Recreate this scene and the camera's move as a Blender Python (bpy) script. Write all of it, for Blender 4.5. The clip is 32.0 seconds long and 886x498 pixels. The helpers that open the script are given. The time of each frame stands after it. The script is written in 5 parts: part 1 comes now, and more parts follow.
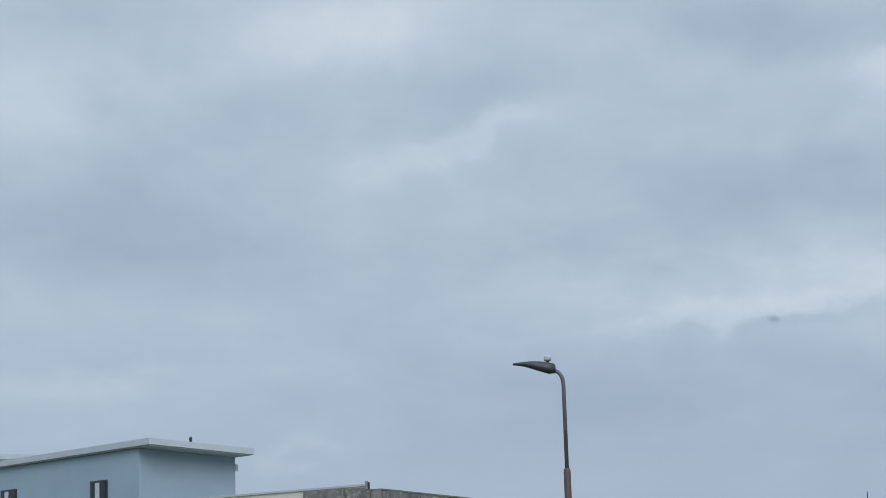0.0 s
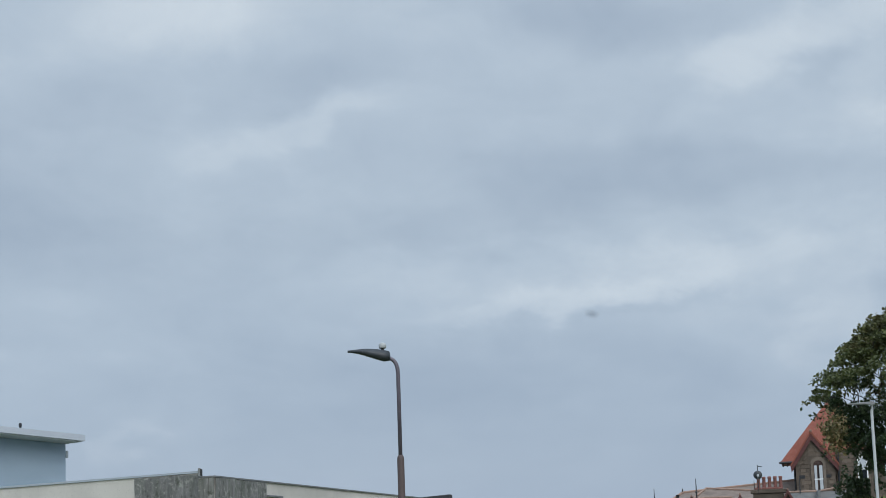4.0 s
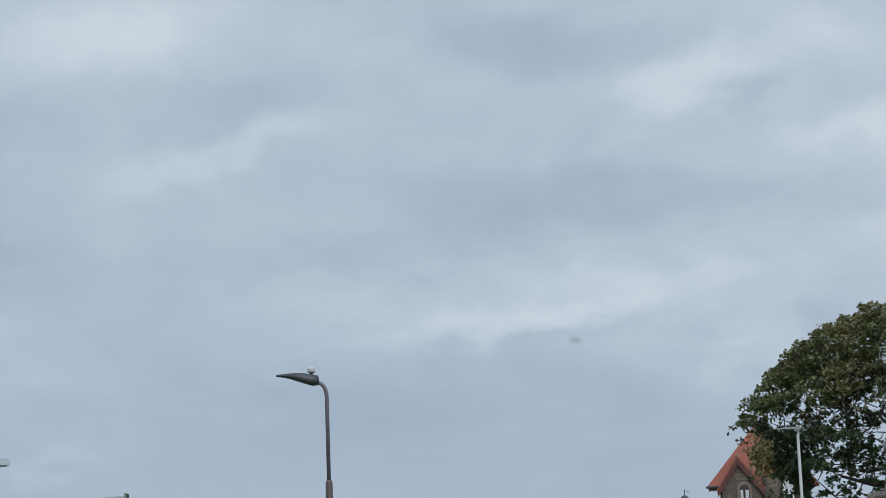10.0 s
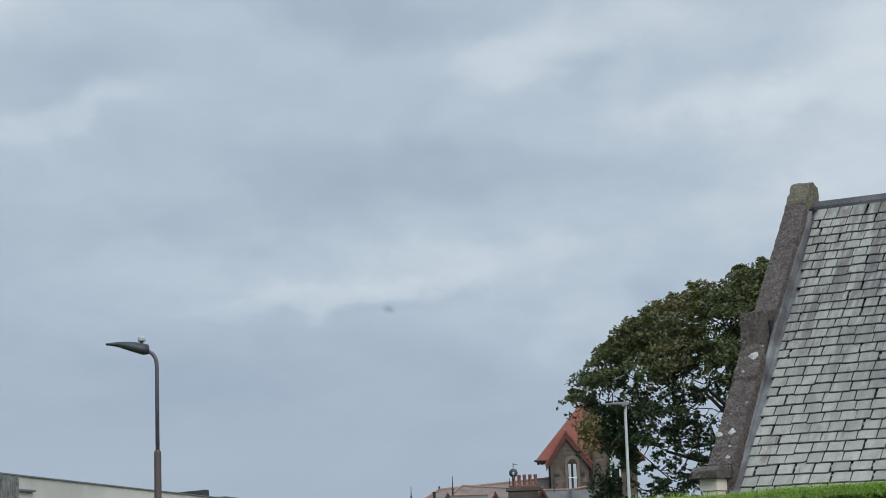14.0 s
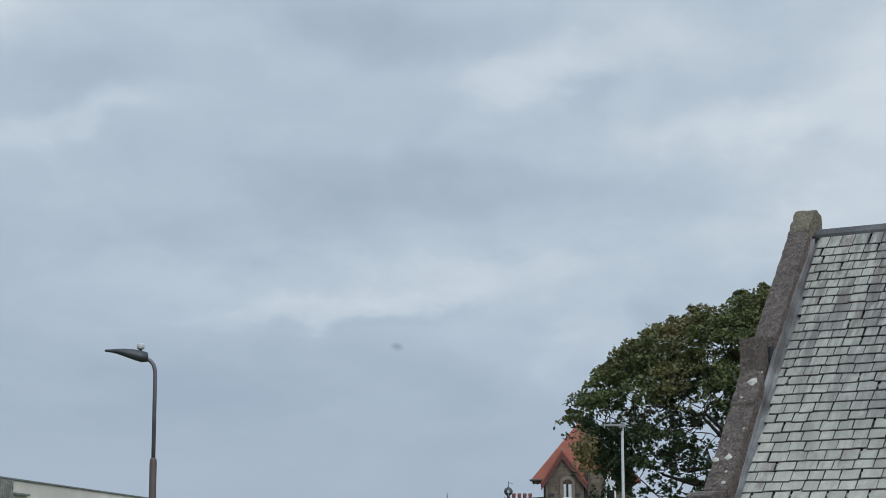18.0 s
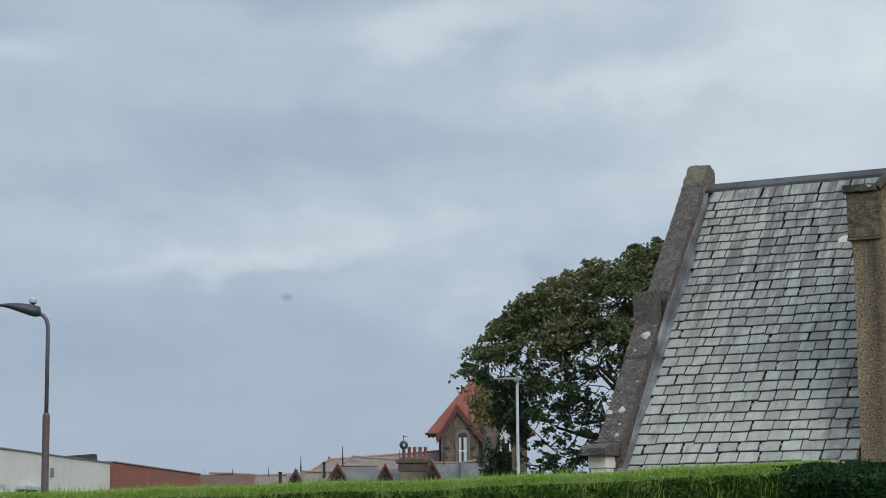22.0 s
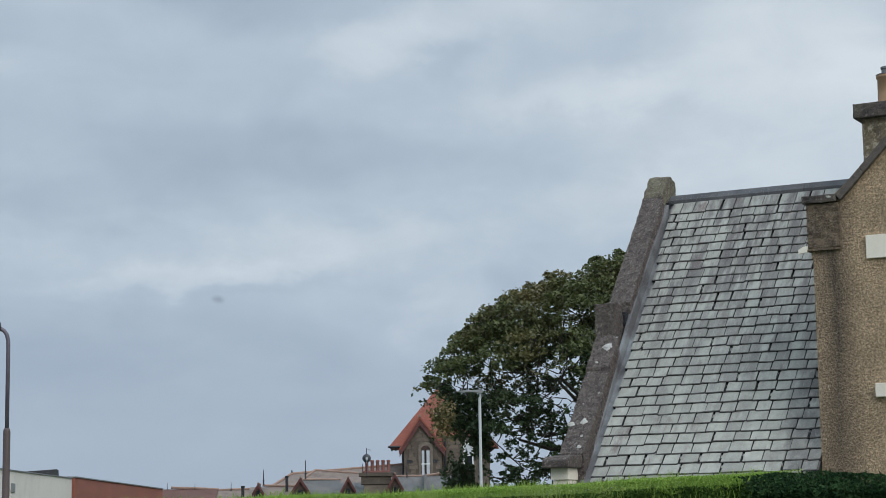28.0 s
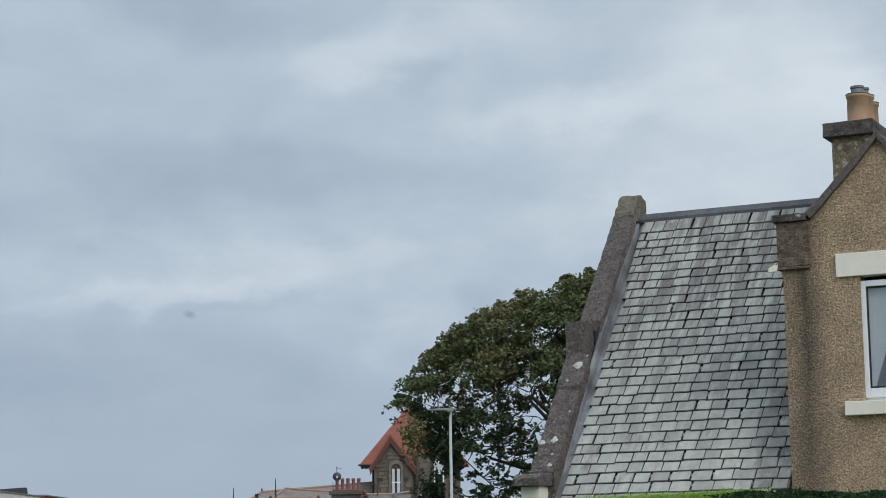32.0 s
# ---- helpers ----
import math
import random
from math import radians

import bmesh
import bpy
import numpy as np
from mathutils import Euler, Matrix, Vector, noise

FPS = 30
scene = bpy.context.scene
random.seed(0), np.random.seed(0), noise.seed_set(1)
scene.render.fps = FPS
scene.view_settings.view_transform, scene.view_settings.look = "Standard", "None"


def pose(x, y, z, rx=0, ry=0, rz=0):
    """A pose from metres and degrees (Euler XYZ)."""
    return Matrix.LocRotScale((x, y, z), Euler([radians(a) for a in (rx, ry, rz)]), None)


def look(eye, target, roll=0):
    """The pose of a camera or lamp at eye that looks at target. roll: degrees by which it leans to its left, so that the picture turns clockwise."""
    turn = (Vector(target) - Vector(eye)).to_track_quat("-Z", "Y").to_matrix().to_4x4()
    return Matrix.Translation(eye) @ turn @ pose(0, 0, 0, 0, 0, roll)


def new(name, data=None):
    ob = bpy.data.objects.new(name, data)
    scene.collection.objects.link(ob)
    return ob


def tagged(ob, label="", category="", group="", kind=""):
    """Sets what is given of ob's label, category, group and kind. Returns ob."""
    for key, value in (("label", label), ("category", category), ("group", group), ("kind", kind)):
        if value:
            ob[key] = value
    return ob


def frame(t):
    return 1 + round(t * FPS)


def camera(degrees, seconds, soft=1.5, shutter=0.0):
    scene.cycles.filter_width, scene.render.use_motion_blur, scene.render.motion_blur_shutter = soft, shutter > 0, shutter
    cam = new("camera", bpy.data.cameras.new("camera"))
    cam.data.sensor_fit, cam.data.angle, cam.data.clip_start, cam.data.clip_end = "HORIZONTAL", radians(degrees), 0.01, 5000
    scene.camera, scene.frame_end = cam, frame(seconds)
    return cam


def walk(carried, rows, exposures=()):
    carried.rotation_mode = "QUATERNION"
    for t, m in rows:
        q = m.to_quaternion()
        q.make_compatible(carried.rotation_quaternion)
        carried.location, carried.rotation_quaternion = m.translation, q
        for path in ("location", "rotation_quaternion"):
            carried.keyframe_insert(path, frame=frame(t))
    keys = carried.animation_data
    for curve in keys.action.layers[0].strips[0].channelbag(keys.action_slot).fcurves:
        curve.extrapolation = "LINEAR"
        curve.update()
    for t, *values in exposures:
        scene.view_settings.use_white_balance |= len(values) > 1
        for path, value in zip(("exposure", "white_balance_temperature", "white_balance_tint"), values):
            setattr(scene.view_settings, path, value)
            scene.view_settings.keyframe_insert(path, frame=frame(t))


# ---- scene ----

# ---------------------------------------------------------------- camera
cam = camera(25.17, 32.0, soft=0.7)
# seconds, eye x, eye z, then the turn about x, y and z
PATH = [
    (0, 0.0053, 1.7958, 99.529, 1.930, 10.624),
    (0.5, 0.0034, 1.7974, 99.563, 1.778, 11.350),
    (1, 0.0024, 1.7990, 99.717, 1.673, 11.669),
    (1.5, 0.0022, 1.8002, 99.878, 1.530, 11.566),
    (2, 0.0025, 1.8002, 99.933, 1.483, 11.037),
    (2.5, 0.0036, 1.7996, 99.817, 1.667, 9.964),
    (3, 0.0058, 1.7989, 99.569, 1.819, 8.593),
    (3.5, 0.0085, 1.7981, 99.236, 1.959, 7.064),
    (4, 0.0099, 1.7973, 98.999, 2.049, 5.854),
    (4.5, 0.0093, 1.7965, 98.868, 2.121, 4.873),
    (6.5, 0.0076, 1.7961, 98.913, 2.291, 2.612),
    (7, 0.0054, 1.7959, 98.986, 2.349, 2.553),
    (7.5, 0.0023, 1.7955, 99.052, 2.475, 2.737),
    (8, -0.0013, 1.7952, 99.093, 2.460, 3.160),
    (8.5, -0.0041, 1.7952, 99.229, 2.503, 3.635),
    (9, -0.0059, 1.7959, 99.417, 2.513, 4.094),
    (9.5, -0.0068, 1.7972, 99.601, 2.405, 4.188),
    (10, -0.0070, 1.7985, 99.627, 2.166, 3.782),
    (10.5, -0.0066, 1.7992, 99.472, 2.000, 2.946),
    (11, -0.0061, 1.7994, 99.171, 1.885, 1.925),
    (11.5, -0.0053, 1.7995, 98.877, 1.760, 1.066),
    (12, -0.0034, 1.7995, 98.601, 1.688, 0.303),
    (12.5, -0.0009, 1.7995, 98.494, 1.711, -0.236),
    (13, 0.0005, 1.7992, 98.506, 1.734, -0.654),
    (13.5, -0.0004, 1.7980, 98.596, 1.801, -0.960),
    (15.5, -0.0026, 1.7963, 98.700, 1.821, -1.240),
    (16, -0.0044, 1.7960, 98.667, 1.551, -1.073),
    (16.5, -0.0045, 1.7976, 98.718, 1.197, -0.922),
    (17, -0.0035, 1.8001, 98.853, 0.785, -0.900),
    (17.5, -0.0028, 1.8025, 99.019, 0.437, -1.048),
    (18, -0.0036, 1.8042, 99.117, 0.106, -1.324),
    (18.5, -0.0061, 1.8058, 99.107, -0.148, -1.705),
    (19, -0.0089, 1.8074, 98.983, -0.407, -2.129),
    (19.5, -0.0098, 1.8084, 98.749, -0.548, -2.534),
    (20, -0.0089, 1.8086, 98.433, -0.607, -2.771),
    (20.5, -0.0079, 1.8082, 98.087, -0.530, -2.960),
    (21, -0.0069, 1.8068, 97.800, -0.301, -3.255),
    (21.5, -0.0048, 1.8047, 97.657, 0.051, -3.793),
    (22, -0.0019, 1.8031, 97.777, 0.498, -4.311),
    (22.5, 0.0008, 1.8023, 97.942, 0.828, -4.841),
    (23, 0.0034, 1.8015, 98.143, 1.088, -5.210),
    (23.5, 0.0058, 1.8008, 98.318, 1.232, -5.436),
    (24, 0.0072, 1.8004, 98.407, 1.279, -5.700),
    (24.5, 0.0078, 1.8001, 98.432, 1.244, -6.028),
    (25, 0.0080, 1.8000, 98.423, 1.216, -6.391),
    (25.5, 0.0078, 1.7999, 98.355, 1.128, -6.685),
    (27.5, 0.0076, 1.7996, 97.987, 0.886, -5.682),
    (28, 0.0075, 1.7995, 98.137, 0.895, -5.356),
    (28.5, 0.0075, 1.7994, 98.376, 0.839, -5.242),
    (29, 0.0074, 1.7993, 98.630, 0.843, -5.248),
    (29.5, 0.0074, 1.7992, 98.836, 0.837, -5.351),
    (30, 0.0073, 1.7991, 98.980, 0.762, -5.447),
    (30.5, 0.0073, 1.7990, 99.005, 0.669, -5.497),
    (31, 0.0072, 1.7989, 98.929, 0.666, -5.596),
    (31.5, 0.0072, 1.7988, 98.807, 0.728, -5.800),
    (32, 0.0072, 1.7987, 98.646, 0.908, -6.204),
]
LIGHT = [(0, 0.0, 6350, 10), (2.5, 0.0, 6350, 10), (5, 0.0, 6450, 10), (12, 0.0, 6500, 10), (32, 0.0, 6500, 10)]
walk(cam, [(t, pose(x, 0, z, a, b, c)) for t, x, z, a, b, c in PATH], exposures=LIGHT)

# ---------------------------------------------------------------- sky and sun
def calc(tree, op, a, b=None):
    n = tree.nodes.new("ShaderNodeMath")
    n.operation = op
    for i, v in enumerate((a, b)):
        if v is None:
            continue
        if isinstance(v, (int, float)):
            n.inputs[i].default_value = v
        else:
            tree.links.new(v, n.inputs[i])
    return n.outputs[0]


def blend(tree, fac, a, b, how="MIX"):
    n = tree.nodes.new("ShaderNodeMix")
    n.data_type, n.blend_type = "RGBA", how
    for i, v in ((0, fac), (6, a), (7, b)):
        if isinstance(v, (int, float)):
            n.inputs[i].default_value = v
        elif isinstance(v, tuple):
            n.inputs[i].default_value = (*v, 1)
        else:
            tree.links.new(v, n.inputs[i])
    return n.outputs[2]


# bright breaks in the cloud deck: azimuth, elevation, half width, half height, slope, strength
BREAKS = [
    (-22.1, 14.0, 2.4, 1.1, 0.0, 0.30), (-13.2, 15.8, 2.4, 0.9, 0.0, 0.40), (-9.6, 12.6, 3.0, 0.6, 0.25, 0.42), (-21.5, 5.7, 2.6, 0.5, 0.0, 0.38),
    (-15.2, 3.8, 0.9, 0.6, 0.3, 0.50), (-2.6, 7.35, 3.4, 0.42, 0.09, 0.50), (2.4, 8.2, 5.0, 0.75, 0.06, 0.40), (3.7, 14.1, 1.8, 0.7, 0.0, 0.50),
    (6.6, 14.9, 2.2, 0.7, 0.0, 0.30), (10.6, 12.5, 3.0, 0.55, 0.12, 0.42), (15.6, 13.4, 3.6, 2.0, -0.1, 0.55), (14.3, 9.8, 4.5, 1.4, 0.0, 0.50), (5.9, 6.2, 1.3, 0.9, 0.2, 0.42), (18.6, 12.4, 2.6, 1.6, 0.0, 0.40),
]
# grey banks
BANKS = [
    (-20.4, 16.3, 3.5, 0.7, 0.0, -0.22), (-14.6, 13.4, 4.5, 0.9, 0.12, -0.34), (-19.0, 10.0, 6.0, 1.9, -0.06, -0.55), (-8.9, 13.9, 2.2, 0.8, 0.0, -0.30),
    (-0.4, 15.3, 2.9, 1.0, -0.05, -0.60), (6.1, 13.6, 1.1, 0.75, 0.0, -0.42), (0.6, 11.0, 7.0, 1.0, -0.03, -0.55), (-5.2, 9.6, 3.8, 0.8, 0.06, -0.50),
    (0.0, 7.0, 2.0, 0.22, 0.08, -0.30), (7.5, 7.1, 0.7, 0.5, 0.0, -0.40), (-8.6, 5.0, 6.5, 1.7, 0.0, -0.50), (-1.0, 4.2, 6.0, 1.6, 0.0, -0.50), (-18.6, 6.9, 3.6, 0.6, 0.0, -0.25),
]
world = bpy.data.worlds.new("sky")
scene.world = world
world.use_nodes = True
wt = world.node_tree
wt.nodes.clear()
link = wt.links.new
coord = wt.nodes.new("ShaderNodeTexCoord")
split = wt.nodes.new("ShaderNodeSeparateXYZ")
link(coord.outputs["Generated"], split.inputs[0])
dx, dy, dz = split.outputs
az = calc(wt, "MULTIPLY", calc(wt, "ARCTAN2", dx, dy), 57.2958)
el = calc(wt, "MULTIPLY", calc(wt, "ARCSINE", dz), 57.2958)
# a flat cloud deck seen in perspective
deck = calc(wt, "ADD", calc(wt, "MAXIMUM", dz, 0.0), 0.30)
flat = wt.nodes.new("ShaderNodeCombineXYZ")
link(calc(wt, "DIVIDE", dx, deck), flat.inputs[0])
link(calc(wt, "DIVIDE", dy, deck), flat.inputs[1])


def cloud_noise(scale, detail, rough, shift, distortion=0.4):
    m = wt.nodes.new("ShaderNodeMapping")
    m.inputs["Location"].default_value = (shift, shift * 1.7, 0)
    m.inputs["Scale"].default_value = (1.0, 0.8, 1.0)
    link(flat.outputs[0], m.inputs[0])
    n = wt.nodes.new("ShaderNodeTexNoise")
    for k, v in (("Scale", scale), ("Detail", detail), ("Roughness", rough), ("Distortion", distortion)):
        n.inputs[k].default_value = v
    link(m.outputs[0], n.inputs["Vector"])
    return calc(wt, "SUBTRACT", n.outputs[0], 0.5)


wide, fine = cloud_noise(4.2, 4, 0.5, 3.1, 0.6), cloud_noise(13.0, 6, 0.6, 11.3, 0.5)
wisp, curl = cloud_noise(7.0, 4, 0.55, 31.0), cloud_noise(9.0, 5, 0.6, 47.0)
waz = calc(wt, "ADD", az, calc(wt, "MULTIPLY", wisp, 6.0))
wel = calc(wt, "ADD", el, calc(wt, "MULTIPLY", curl, 2.2))
total = calc(wt, "ADD", calc(wt, "MULTIPLY", wide, 1.25), calc(wt, "MULTIPLY", fine, 0.75))
for a0, e0, aw, eh, slope, amount in BREAKS + BANKS:
    da = calc(wt, "SUBTRACT", waz, a0)
    de = calc(wt, "SUBTRACT", calc(wt, "SUBTRACT", wel, e0), calc(wt, "MULTIPLY", da, slope))
    qa, qe = calc(wt, "DIVIDE", da, aw), calc(wt, "DIVIDE", de, eh)
    power = calc(wt, "ADD", calc(wt, "MULTIPLY", qa, qa), calc(wt, "MULTIPLY", qe, qe))
    bell = calc(wt, "DIVIDE", 1.0, calc(wt, "ADD", 1.0, calc(wt, "MULTIPLY", power, power)))
    total = calc(wt, "ADD", total, calc(wt, "MULTIPLY", bell, amount * (1.35 if amount > 0 else 1.1)))
ramp = wt.nodes.new("ShaderNodeValToRGB")
link(calc(wt, "MULTIPLY", calc(wt, "ADD", total, 1.2), 0.42), ramp.inputs[0])
stops = ramp.color_ramp.elements
stops[0].position, stops[0].color = 0.0, (0.315, 0.395, 0.505, 1)
stops[1].position, stops[1].color = 1.0, (0.66, 0.735, 0.80, 1)
mid = stops.new(0.5)
mid.color = (0.455, 0.545, 0.645, 1)
# bluer, deeper grey towards the horizon on the left, brighter high up
low = calc(wt, "MULTIPLY", calc(wt, "MAXIMUM", calc(wt, "SUBTRACT", 9.5, el), 0.0), 0.10)
lowc = blend(wt, calc(wt, "MINIMUM", low, 0.75), ramp.outputs[0], (0.335, 0.425, 0.562))
clear = wt.nodes.new("ShaderNodeTexSky")
clear.sky_type, clear.sun_disc = "NISHITA", False
clear.sun_elevation, clear.sun_rotation = radians(32), radians(156)
clear_dim = blend(wt, 1.0, clear.outputs[0], (0.1, 0.1, 0.1), "MULTIPLY")
sky_colour = blend(wt, 0.94, clear_dim, lowc)
vault = calc(wt, "ADD", 1.03, calc(wt, "MINIMUM", calc(wt, "MULTIPLY", calc(wt, "MAXIMUM", calc(wt, "SUBTRACT", el, 17.0), 0.0), 0.03), 1.3))
vault_c = wt.nodes.new("ShaderNodeCombineColor")
for i, tint in enumerate((1.0, 0.99, 0.975)):
    link(calc(wt, "MULTIPLY", vault, tint), vault_c.inputs[i])
sky_colour = blend(wt, 1.0, sky_colour, vault_c.outputs[0], "MULTIPLY")
back = wt.nodes.new("ShaderNodeBackground")
back.inputs["Strength"].default_value = 1.0
link(sky_colour, back.inputs["Color"])
wout = wt.nodes.new("ShaderNodeOutputWorld")
link(back.outputs[0], wout.inputs[0])

sun = new("sun", bpy.data.lights.new("sun", "SUN"))
sun.data.energy, sun.data.angle, sun.data.color = 1.2, radians(40), (1.0, 0.97, 0.92)
sun.matrix_basis = look((17.5, -40, 27.5), (0, 0, 0))

# ---------------------------------------------------------------- materials
def surface(name, c1, c2, scale=4.0, rough=0.8, bump=0.2, bscale=40.0, stretch=(1, 1, 1), metal=0.0, spread=0.0, island=0.0, c3=None, big=0.6, dist=0.01, coat=None):
    """Two colours mixed by noise at two scales, fine relief, and a spread of tone from piece to piece."""
    m = bpy.data.materials.new(name)
    m.use_nodes = True
    t = m.node_tree
    bsdf = t.nodes["Principled BSDF"]
    tc = t.nodes.new("ShaderNodeTexCoord")
    mp = t.nodes.new("ShaderNodeMapping")
    mp.inputs["Scale"].default_value = stretch
    t.links.new(tc.outputs["Object"], mp.inputs[0])

    def tex(s, d=4, r=0.6):
        n = t.nodes.new("ShaderNodeTexNoise")
        n.inputs["Scale"].default_value, n.inputs["Detail"].default_value, n.inputs["Roughness"].default_value = s, d, r
        t.links.new(mp.outputs[0], n.inputs["Vector"])
        return n.outputs[0]

    def sharp(v, lo, hi):
        n = t.nodes.new("ShaderNodeMapRange")
        n.inputs[1].default_value, n.inputs[2].default_value = lo, hi
        t.links.new(v, n.inputs[0])
        return n.outputs[0]

    col = blend(t, sharp(tex(scale), 0.32, 0.68), c1, c2)
    if c3:
        col = blend(t, calc(t, "MULTIPLY", sharp(tex(scale * 0.27), 0.45, 0.7), big), col, c3)
    grain = calc(t, "ADD", 0.82, calc(t, "MULTIPLY", tex(bscale, 5, 0.7), 0.36))
    col = blend(t, 1.0, col, blend(t, grain, (0, 0, 0), (1, 1, 1)), "MULTIPLY")
    if spread:
        oi = t.nodes.new("ShaderNodeObjectInfo")
        f = calc(t, "ADD", 1 - spread, calc(t, "MULTIPLY", oi.outputs["Random"], 2 * spread))
        cc = t.nodes.new("ShaderNodeCombineColor")
        for i in range(3):
            t.links.new(f, cc.inputs[i])
        col = blend(t, 1.0, col, cc.outputs[0], "MULTIPLY")
    if island:
        ge = t.nodes.new("ShaderNodeNewGeometry")
        f = calc(t, "ADD", 1 - island, calc(t, "MULTIPLY", ge.outputs["Random Per Island"], 2 * island))
        cc = t.nodes.new("ShaderNodeCombineColor")
        for i in range(3):
            t.links.new(f, cc.inputs[i])
        col = blend(t, 1.0, col, cc.outputs[0], "MULTIPLY")
    t.links.new(col, bsdf.inputs["Base Color"])
    bsdf.inputs["Metallic"].default_value = metal
    t.links.new(calc(t, "ADD", rough - 0.08, calc(t, "MULTIPLY", tex(scale * 3), 0.16)), bsdf.inputs["Roughness"])
    if bump:
        b = t.nodes.new("ShaderNodeBump")
        b.inputs["Strength"].default_value, b.inputs["Distance"].default_value = bump, dist
        t.links.new(tex(bscale, 5, 0.65), b.inputs["Height"])
        t.links.new(b.outputs[0], bsdf.inputs["Normal"])
    return m


def leafy(name, c1, c2, c3, far=0.5, gloss=0.5, rough=0.55):
    """Leaves: tone changes from leaf to leaf and from bough to bough, some light passes through."""
    m = bpy.data.materials.new(name)
    m.use_nodes = True
    t = m.node_tree
    bsdf = t.nodes["Principled BSDF"]
    ge = t.nodes.new("ShaderNodeNewGeometry")
    tc = t.nodes.new("ShaderNodeTexCoord")
    n = t.nodes.new("ShaderNodeTexNoise")
    n.inputs["Scale"].default_value, n.inputs["Detail"].default_value = far, 3
    t.links.new(tc.outputs["Object"], n.inputs["Vector"])
    mr = t.nodes.new("ShaderNodeMapRange")
    mr.inputs[1].default_value, mr.inputs[2].default_value = 0.48, 0.66
    t.links.new(n.outputs[0], mr.inputs[0])
    col = blend(t, ge.outputs["Random Per Island"], c1, c2)
    col = blend(t, calc(t, "MULTIPLY", mr.outputs[0], 0.8), col, c3)
    t.links.new(col, bsdf.inputs["Base Color"])
    bsdf.inputs["Roughness"].default_value = rough
    bsdf.inputs["Specular IOR Level"].default_value = gloss
    tr = t.nodes.new("ShaderNodeBsdfTranslucent")
    t.links.new(col, tr.inputs[0])
    mix = t.nodes.new("ShaderNodeMixShader")
    mix.inputs[0].default_value = 0.22
    t.links.new(bsdf.outputs[0], mix.inputs[1])
    t.links.new(tr.outputs[0], mix.inputs[2])
    t.links.new(mix.outputs[0], t.nodes["Material Output"].inputs[0])
    return m


def glassy(name, tint=(0.02, 0.025, 0.03)):
    m = bpy.data.materials.new(name)
    m.use_nodes = True
    b = m.node_tree.nodes["Principled BSDF"]
    b.inputs["Base Color"].default_value = (*tint, 1)
    b.inputs["Roughness"].default_value = 0.04
    b.inputs["IOR"].default_value = 1.3
    return m


SARKING = surface("roof_underlay", (0.02, 0.02, 0.022), (0.035, 0.035, 0.035), 3, 0.9, 0.1)
# edge grime, near black to carry the shadow line under each course
SLATE_EDGE = surface("grimy_shaded_slate_edge", (0.018, 0.018, 0.018), (0.04, 0.038, 0.036), 20, 0.9, 0.2)
# rim dirt, widened at the lower edge to thicken the course's shadow line
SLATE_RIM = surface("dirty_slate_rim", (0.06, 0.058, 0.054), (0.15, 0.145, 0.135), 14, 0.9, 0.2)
# joint strips: the darkness of the deep gaps is put into this black
JOINT_BLACK = surface("black_joint_shade", (0.008, 0.008, 0.008), (0.016, 0.015, 0.014), 20, 0.95, 0.2)
ZINC = surface("ridge_metal", (0.06, 0.061, 0.065), (0.115, 0.115, 0.118), 4, 0.8, 0.3, 24, c3=(0.09, 0.08, 0.08))
LEAD = surface("lead_flashing", (0.10, 0.10, 0.105), (0.33, 0.352, 0.365), 2.2, 0.6, 0.4, 20, c3=(0.13, 0.11, 0.105), big=0.85, dist=0.015)
def specked(m, scale, lo, hi, colour, amount):
    """Specks of another colour over a finished surface."""
    t = m.node_tree
    bsdf = t.nodes["Principled BSDF"]
    old = bsdf.inputs["Base Color"].links[0].from_socket
    tc, n, r = t.nodes.new("ShaderNodeTexCoord"), t.nodes.new("ShaderNodeTexNoise"), t.nodes.new("ShaderNodeMapRange")
    n.inputs["Scale"].default_value, n.inputs["Detail"].default_value, n.inputs["Roughness"].default_value = scale, 5, 0.7
    t.links.new(tc.outputs["Object"], n.inputs["Vector"])
    r.inputs[1].default_value, r.inputs[2].default_value = lo, hi
    t.links.new(n.outputs[0], r.inputs[0])
    t.links.new(blend(t, calc(t, "MULTIPLY", r.outputs[0], amount), old, colour), bsdf.inputs["Base Color"])
    return m


COPING = surface("lichened_stone", (0.05, 0.04, 0.038), (0.165, 0.135, 0.122), 11, 0.95, 1.0, 38, c3=(0.23, 0.205, 0.16), big=0.55, dist=0.05)
specked(COPING, 14, 0.58, 0.66, (0.36, 0.33, 0.28), 0.7)
specked(COPING, 5, 0.52, 0.66, (0.045, 0.04, 0.04), 0.7)
SKEW = surface("weathered_skew_stone", (0.062, 0.05, 0.046), (0.25, 0.207, 0.184), 26, 0.95, 1.0, 60, c3=(0.20, 0.165, 0.145), big=0.5, dist=0.05)
specked(SKEW, 34, 0.57, 0.63, (0.42, 0.385, 0.33), 0.8)
specked(SKEW, 9, 0.50, 0.60, (0.075, 0.058, 0.056), 0.6)
COPING_PALE = surface("pale_lichened_stone", (0.085, 0.07, 0.055), (0.25, 0.222, 0.155), 22, 0.95, 1.0, 45, c3=(0.27, 0.255, 0.165), dist=0.04)
specked(COPING_PALE, 16, 0.56, 0.66, (0.40, 0.38, 0.28), 0.6)
COPESTONE = surface("brown_grey_copestone", (0.095, 0.08, 0.07), (0.19, 0.162, 0.143), 16, 0.95, 0.8, 40, c3=(0.14, 0.12, 0.105), dist=0.03)
LICHEN = surface("white_lichen", (0.34, 0.325, 0.29), (0.58, 0.57, 0.525), 30, 0.9, 0.3, 80)
